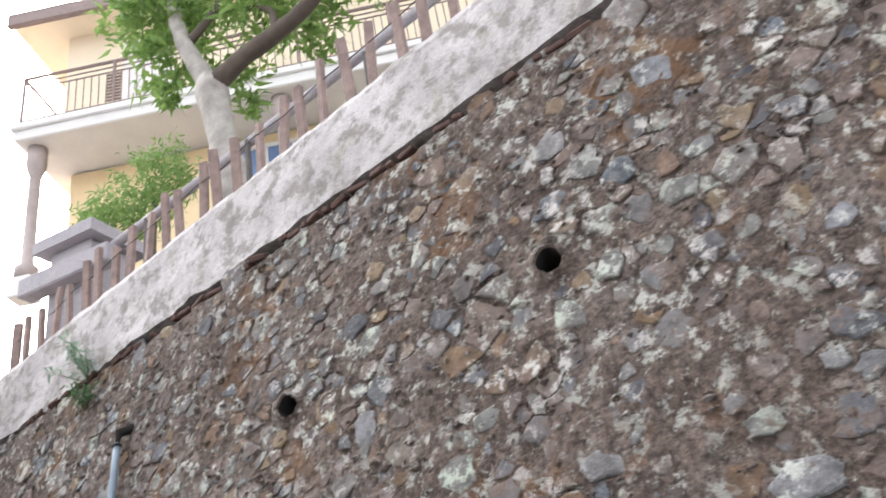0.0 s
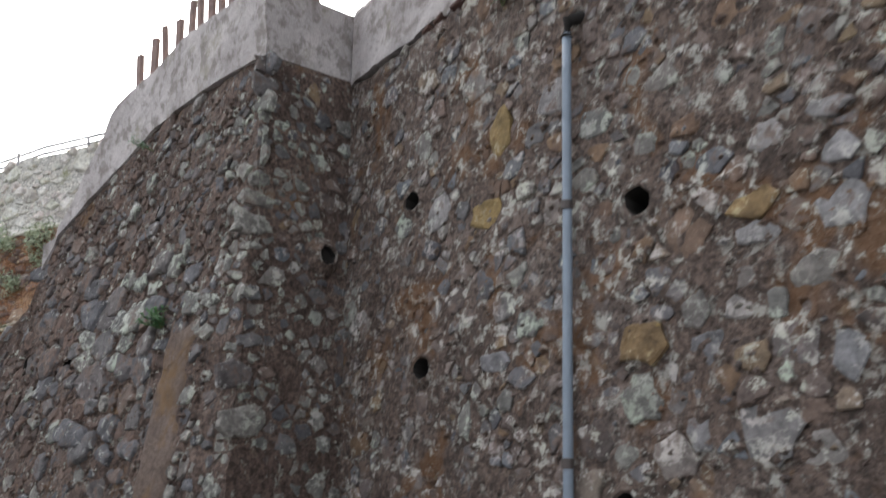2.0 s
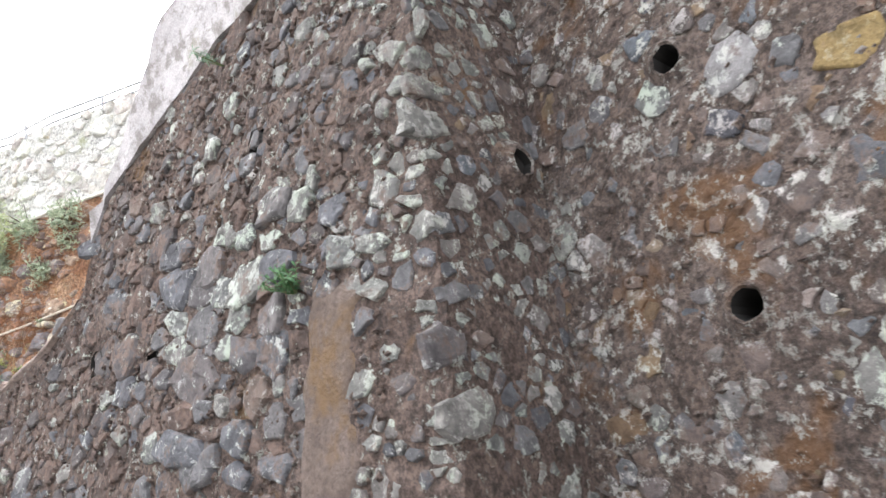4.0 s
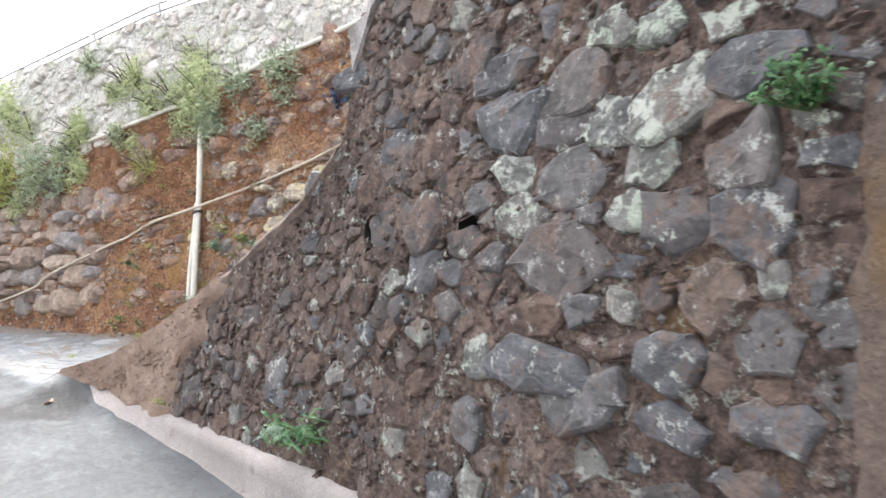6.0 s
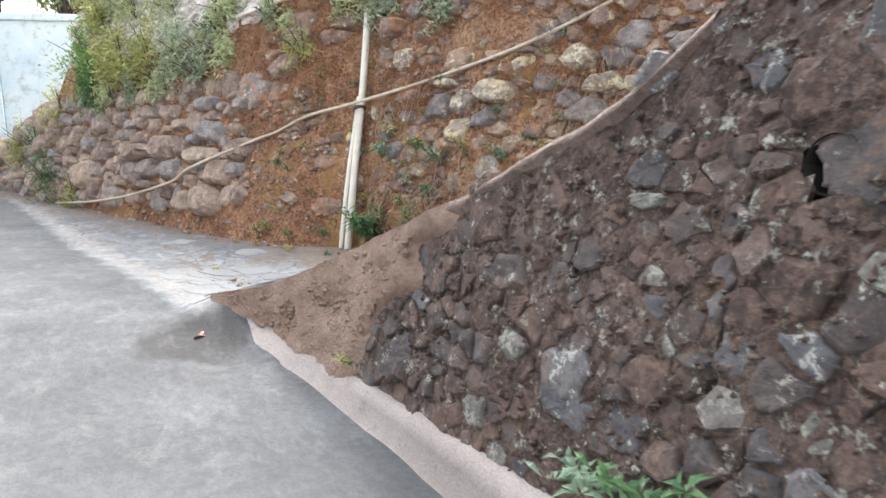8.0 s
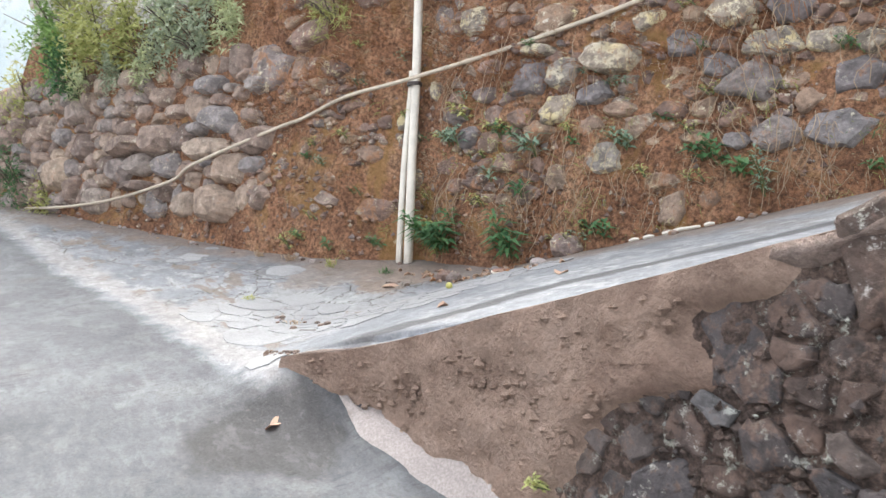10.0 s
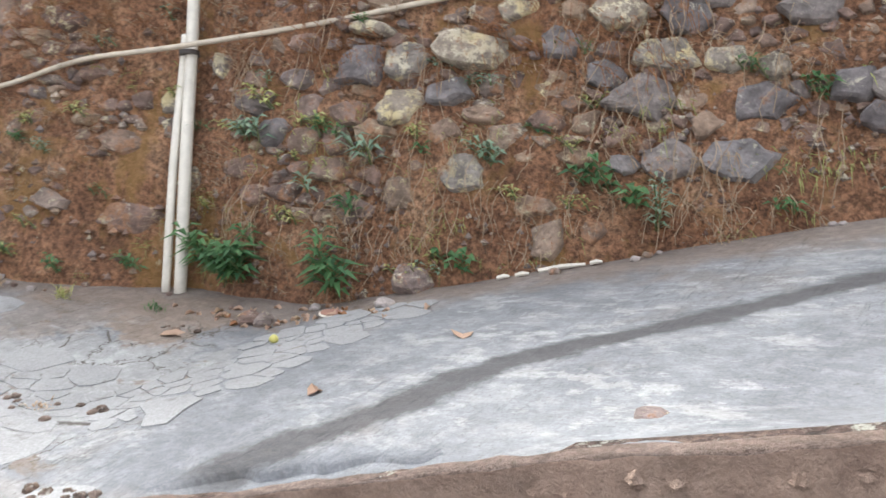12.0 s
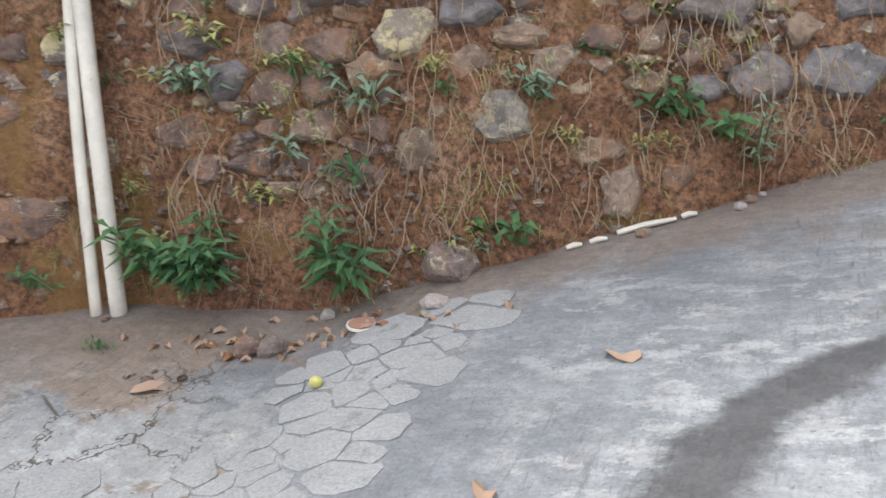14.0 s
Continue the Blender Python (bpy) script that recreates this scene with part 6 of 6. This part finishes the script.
def far_tree(x, y, z, h, r, label):
    ob = thing("tree", label, "tree", at=(x, y, z))
    s = Soup()
    s.tube(bend([(0, 0, -0.5), (0.1, 0.05, h * 0.35), (-0.05, 0.1, h * 0.7)], 3), [0.2, 0.19, 0.18, 0.16, 0.13, 0.11, 0.09], 8, True, 0.3)
    part("trunk", s.mesh(bark_dark, True), ob)
    blobs = []
    for i in range(14):
        v = rand_way(rng, -0.7) * r * rng.uniform(0.5, 1.0)
        c = Vector((0, 0, h * 0.75)) + v
        s = Soup()
        s.tube([(0, 0.05, h * 0.5), tuple(Vector((0, 0, h * 0.62)) + v * 0.5), tuple(c)], [0.07, 0.045, 0.02], 6)
        part("limb", s.mesh(bark_dark), ob)
        blobs.append((c, r * rng.uniform(0.4, 0.6)))
    part("crown", crown(rng, blobs, 620, 0.2, 0.09).mesh(far_leaf), ob)


far_tree(-14.0, -1.7, 0.5, 7.6, 2.1, "leafy dark green tree behind the pale blue wall")
far_tree(-13.2, -0.2, 0.5, 5.6, 1.2, "leafy green tree behind the pale blue wall")
far_tree(-17.5, -4.5, 0.8, 7.0, 2.2, "leafy dark green tree behind the pale blue wall")
far_tree(-12.6, 0.9, 0.5, 4.0, 0.9, "small green tree at the end of the bank")

# plain unseen boundary wall, added on the lower lane's open side for shade
edge = tagged(shell("wall_outer", steps(-40, 40, 2.0), (0, 1), lambda x, k: (x, -6.0, lower_z(x, -3) - 0.5 + 3.0 * k), lambda x, k: (x, -6.3, lower_z(x, -3) - 0.5 + 3.0 * k), kerb_concrete, 0.0), "unseen plain concrete wall across the lower lane, added for shade", "wall", kind="structure")

# ---- stones of the walls and the bank ----
# single stones that stand out: place along the wall, height, breadth, tallness
BANK_BROWN = ((-1.64, 1.23, 0.21, 0.12), (-1.54, 0.87, 0.18, 0.16), (-1.35, 0.89, 0.15, 0.18), (-1.32, 1.05, 0.22, 0.15), (-1.16, 1.77, 0.3, 0.2), (-0.8, 0.95, 0.25, 0.18), (-0.55, 1.05, 0.24, 0.09), (-0.22, 0.56, 0.19, 0.12), (-0.1, 0.38, 0.19, 0.2), (-0.06, 0.85, 0.19, 0.1), (0.1, 0.45, 0.17, 0.13))
BANK_GREY = ((-1.76, 0.91, 0.19, 0.14), (-1.29, 1.33, 0.28, 0.22), (-0.78, 1.17, 0.26, 0.15), (-0.24, 1.48, 0.21, 0.19), (0.01, 1.29, 0.18, 0.18), (0.2, 0.81, 0.15, 0.1), (0.21, 1.18, 0.3, 0.23), (0.35, 1.62, 0.25, 0.17), (0.41, 0.84, 0.25, 0.18), (0.46, 1.78, 0.2, 0.25), (0.74, 0.88, 0.35, 0.24), (0.77, 1.17, 0.29, 0.18), (0.92, 1.67, 0.24, 0.18), (1.17, 1.26, 0.2, 0.17), (1.31, 1.11, 0.15, 0.14), (1.32, 1.28, 0.15, 0.17))
BANK_CREAM = ((-2.56, 1.07, 0.15, 0.17), (-2.48, 0.9, 0.19, 0.22), (-2.37, 0.58, 0.13, 0.16), (-2.25, 1.3, 0.13, 0.14), (-1.87, 1.82, 0.21, 0.24), (-1.28, 1.53, 0.22, 0.08), (-1.04, 1.35, 0.23, 0.22), (-1.03, 1.1, 0.25, 0.19), (-0.69, 1.41, 0.34, 0.22), (-0.6, 0.73, 0.22, 0.28), (-0.5, 1.66, 0.21, 0.13), (0.03, 1.65, 0.27, 0.22), (0.3, 1.43, 0.28, 0.18), (0.59, 1.39, 0.21, 0.18), (0.81, 1.36, 0.17, 0.15))
STACK = ((-6.15, 0.73, 0.37, 0.28), (-6.11, 1.18, 0.28, 0.19), (-6.07, 0.97, 0.67, 0.21), (-5.82, 0.55, 0.45, 0.14), (-5.76, 0.77, 0.38, 0.24), (-5.61, 1.51, 0.32, 0.22), (-5.51, 1.03, 0.49, 0.35), (-5.37, 0.76, 0.38, 0.26), (-5.33, 1.34, 0.28, 0.19), (-4.96, 1.33, 0.37, 0.26), (-4.91, 1.12, 0.26, 0.14), (-4.74, 0.92, 0.54, 0.25), (-4.15, 1.51, 0.25, 0.17), (-4.79, 1.56, 0.38, 0.22), (-4.66, 1.41, 0.27, 0.12), (-4.62, 1.21, 0.43, 0.3), (-5.87, 1.33, 0.29, 0.19), (-5.15, 1.05, 0.24, 0.29), (-4.17, 1.21, 0.19, 0.17), (-3.88, 0.46, 0.19, 0.23))
BAST_BROWN = ((2.92, 0.47, 0.23, 0.15), (4.79, 0.93, 0.27, 0.22), (4.84, 1.24, 0.23, 0.22), (5.04, 1.58, 0.32, 0.17), (5.12, 0.84, 0.27, 0.1), (5.6, 0.56, 0.3, 0.12), (5.98, 0.49, 0.29, 0.07))
BAST_LICHEN = ((3.64, 0.79, 0.18, 0.05), (5.27, 0.4, 0.15, 0.16), (5.41, 1.07, 0.23, 0.12), (5.46, 0.92, 0.24, 0.16), (5.52, 2.09, 0.16, 0.17), (5.89, 1.5, 0.21, 0.15), (5.91, 1.2, 0.23, 0.15), (6.04, 0.89, 0.18, 0.12), (6.07, 1.05, 0.24, 0.16), (6.08, 1.45, 0.21, 0.11), (6.15, 1.22, 0.26, 0.19), (6.36, 1.4, 0.18, 0.1), (6.53, 0.69, 0.08, 0.08), (6.6, 1.52, 0.18, 0.13), (6.98, 1.24, 0.17, 0.12), (7.19, 1.24, 0.23, 0.07))
BAST_SLAB_NEAR = ((3.4, 0.16, 0.24, 0.15), (3.46, 0.06, 0.22, 0.16), (3.57, 1.21, 0.14, 0.12), (3.85, 1.77, 0.32, 0.15), (4.42, 1.44, 0.16, 0.07), (5.03, 0.59, 0.18, 0.09), (5.05, 0.72, 0.15, 0.1), (5.24, 0.16, 0.2, 0.14), (5.26, 1.48, 0.31, 0.14), (5.37, 1.29, 0.38, 0.23), (5.61, 0.38, 0.49, 0.15), (5.65, 1.2, 0.32, 0.12), (5.67, 0.76, 0.43, 0.25))
BAST_SLAB_FAR = ((5.68, 1.34, 0.31, 0.18), (5.71, 1.02, 0.33, 0.17), (5.86, 0.31, 0.38, 0.15), (6.19, 0.47, 0.23, 0.16), (6.2, 0.86, 0.25, 0.18), (6.22, 0.29, 0.23, 0.15), (6.35, 1.57, 0.25, 0.16), (6.44, 1.26, 0.32, 0.15), (6.46, 0.84, 0.21, 0.2), (6.48, 0.18, 0.21, 0.1), (6.52, 0.54, 0.21, 0.14), (6.55, 0.33, 0.25, 0.11), (6.63, 0.68, 0.09, 0.08), (6.9, 1.45, 0.18, 0.11))
MAIN_MINT = ((8.2, 1.65, 0.16, 0.14), (8.33, 2.13, 0.19, 0.17), (8.91, 0.54, 0.11, 0.19), (9.36, 0.99, 0.15, 0.14), (9.73, 1.87, 0.21, 0.14), (9.94, 2.03, 0.11, 0.09), (10, 1.7, 0.12, 0.09), (10.01, 0.65, 0.2, 0.17), (10.25, 0.98, 0.13, 0.14), (10.37, 1.89, 0.09, 0.09), (10.57, 0.98, 0.07, 0.1), (10.59, 0.75, 0.06, 0.06), (10.59, 1.94, 0.09, 0.09), (11.4, 2.88, 0.12, 0.11), (11.99, 1.49, 0.16, 0.14), (12.17, 1.67, 0.13, 0.1), (12.62, 1.96, 0.16, 0.12), (12.81, 2.09, 0.13, 0.13), (13.04, 2.08, 0.07, 0.1), (13.15, 2.27, 0.15, 0.12), (13.16, 1.33, 0.13, 0.11))
MAIN_OCHRE = ((8.98, 1.57, 0.26, 0.17), (9.05, 2.01, 0.15, 0.24), (10, 0.87, 0.23, 0.14), (10.48, 1.35, 0.18, 0.11))
MAIN_PALE = ((8.55, 1.67, 0.25, 0.19), (9.13, 0.82, 0.21, 0.12), (9.46, 2.09, 0.2, 0.18), (10.27, 0.56, 0.14, 0.13), (10.76, 1.63, 0.17, 0.07), (10.8, 1.28, 0.15, 0.15), (10.8, 0.81, 0.11, 0.14), (11.51, 1.84, 0.14, 0.16), (12.68, 2.83, 0.17, 0.15), (13.43, 1.45, 0.09, 0.07), (13.6, 1.91, 0.13, 0.12), (10.5, 1.23, 0.15, 0.08), (10.54, 1.58, 0.12, 0.11), (10.8, 1.47, 0.12, 0.11), (12.6, 1.37, 0.19, 0.12), (13.22, 2.91, 0.19, 0.16), (13.23, 1.13, 0.2, 0.12))
masonry(wall_main, 21, (7.4, 14.6, -0.35, 3.3), main_size, main_in, main_surf, main_kind, 0.010, 0.003, lambda u, v: 9.0 < u < 12.2 and 0.5 < v < 2.7, 1.15, 0.86, 0.07, flat=True, voids=HOLES, jag=0.16, sunk=0.012, chosen=((mint_stone, MAIN_MINT), (ochre_stone, MAIN_OCHRE), (pale_grey_stone, MAIN_PALE)), bold=1.2)
masonry(wall_low, 22, (1.3, 7.75, -0.3, 2.9), bast_size, bast_in, bast_surf, bast_kind, 0.020, 0.004, lambda u, v: 2.2 < u < 6.9 and v < 1.7, 1.3, 0.96, 0.05, 420, flat=True, jag=0.15, sunk=lambda u, v: 0.019 * smooth((u - 2.2) / 1.4), chosen=((slab_stone, BAST_SLAB_NEAR), (slab_stone, BAST_SLAB_FAR), (mint_stone, BAST_LICHEN), (boulder_stone, BAST_BROWN)), bold=1.0, grow=1.3)
masonry(wall_low, 23, (0.75, 1.75, -0.4, 2.85), lambda u, v: 0.10, lambda u, v: bastion_y(7.5, v) + 0.03 < u < main_y(7.5, v) - 0.03 and (u - 1.42) ** 2 + (v - 1.54) ** 2 > 0.017, narrow_surf, narrow_kind, 0.010, 0.004, None, 1.15, 0.9, 0.07, flat=True, sunk=0.01, voids=((1.42, 1.54),))
masonry(bank, 24, (-4.1, 3.4, -0.2, 3.8), bank_size, bank_in, bank_surf, bank_stone, 0.055, 0.010, lambda u, v: -2.2 < u < 1.9 and v < 2.2, 1.3, 0.95, 0.08, 230, flat=True, jag=0.14, sunk=0.006, chosen=((bank_stone, BANK_BROWN), (bank_grey, BANK_GREY), (bank_cream, BANK_CREAM)), bold=1.15)
masonry(bank, 26, (-10.8, -4.1, -0.2, 3.0), lambda u, v: 0.24 + 0.07 * noise.noise((u * 2, v * 2, 5)), bank_in, bank_surf, stack_stone, 0.10, 0.004, lambda u, v: u > -6.5, 1.1, 1.0, 0.2, 120, flat=True, jag=0.10, chosen=((stack_stone, STACK),), bold=0.9, grow=1.1)
masonry(bank_wall, 25, (-8.7, 2.0, 2.0, 4.85), lambda u, v: 0.21, lambda u, v: bank_mid(u) + 0.06 < v < bank_top(u) - 0.04, top_surf, pale_stone, 0.035, 0.010, lambda u, v: u > -7.0, 1.2, 0.8, 0.08, flat=True, jag=0.2)
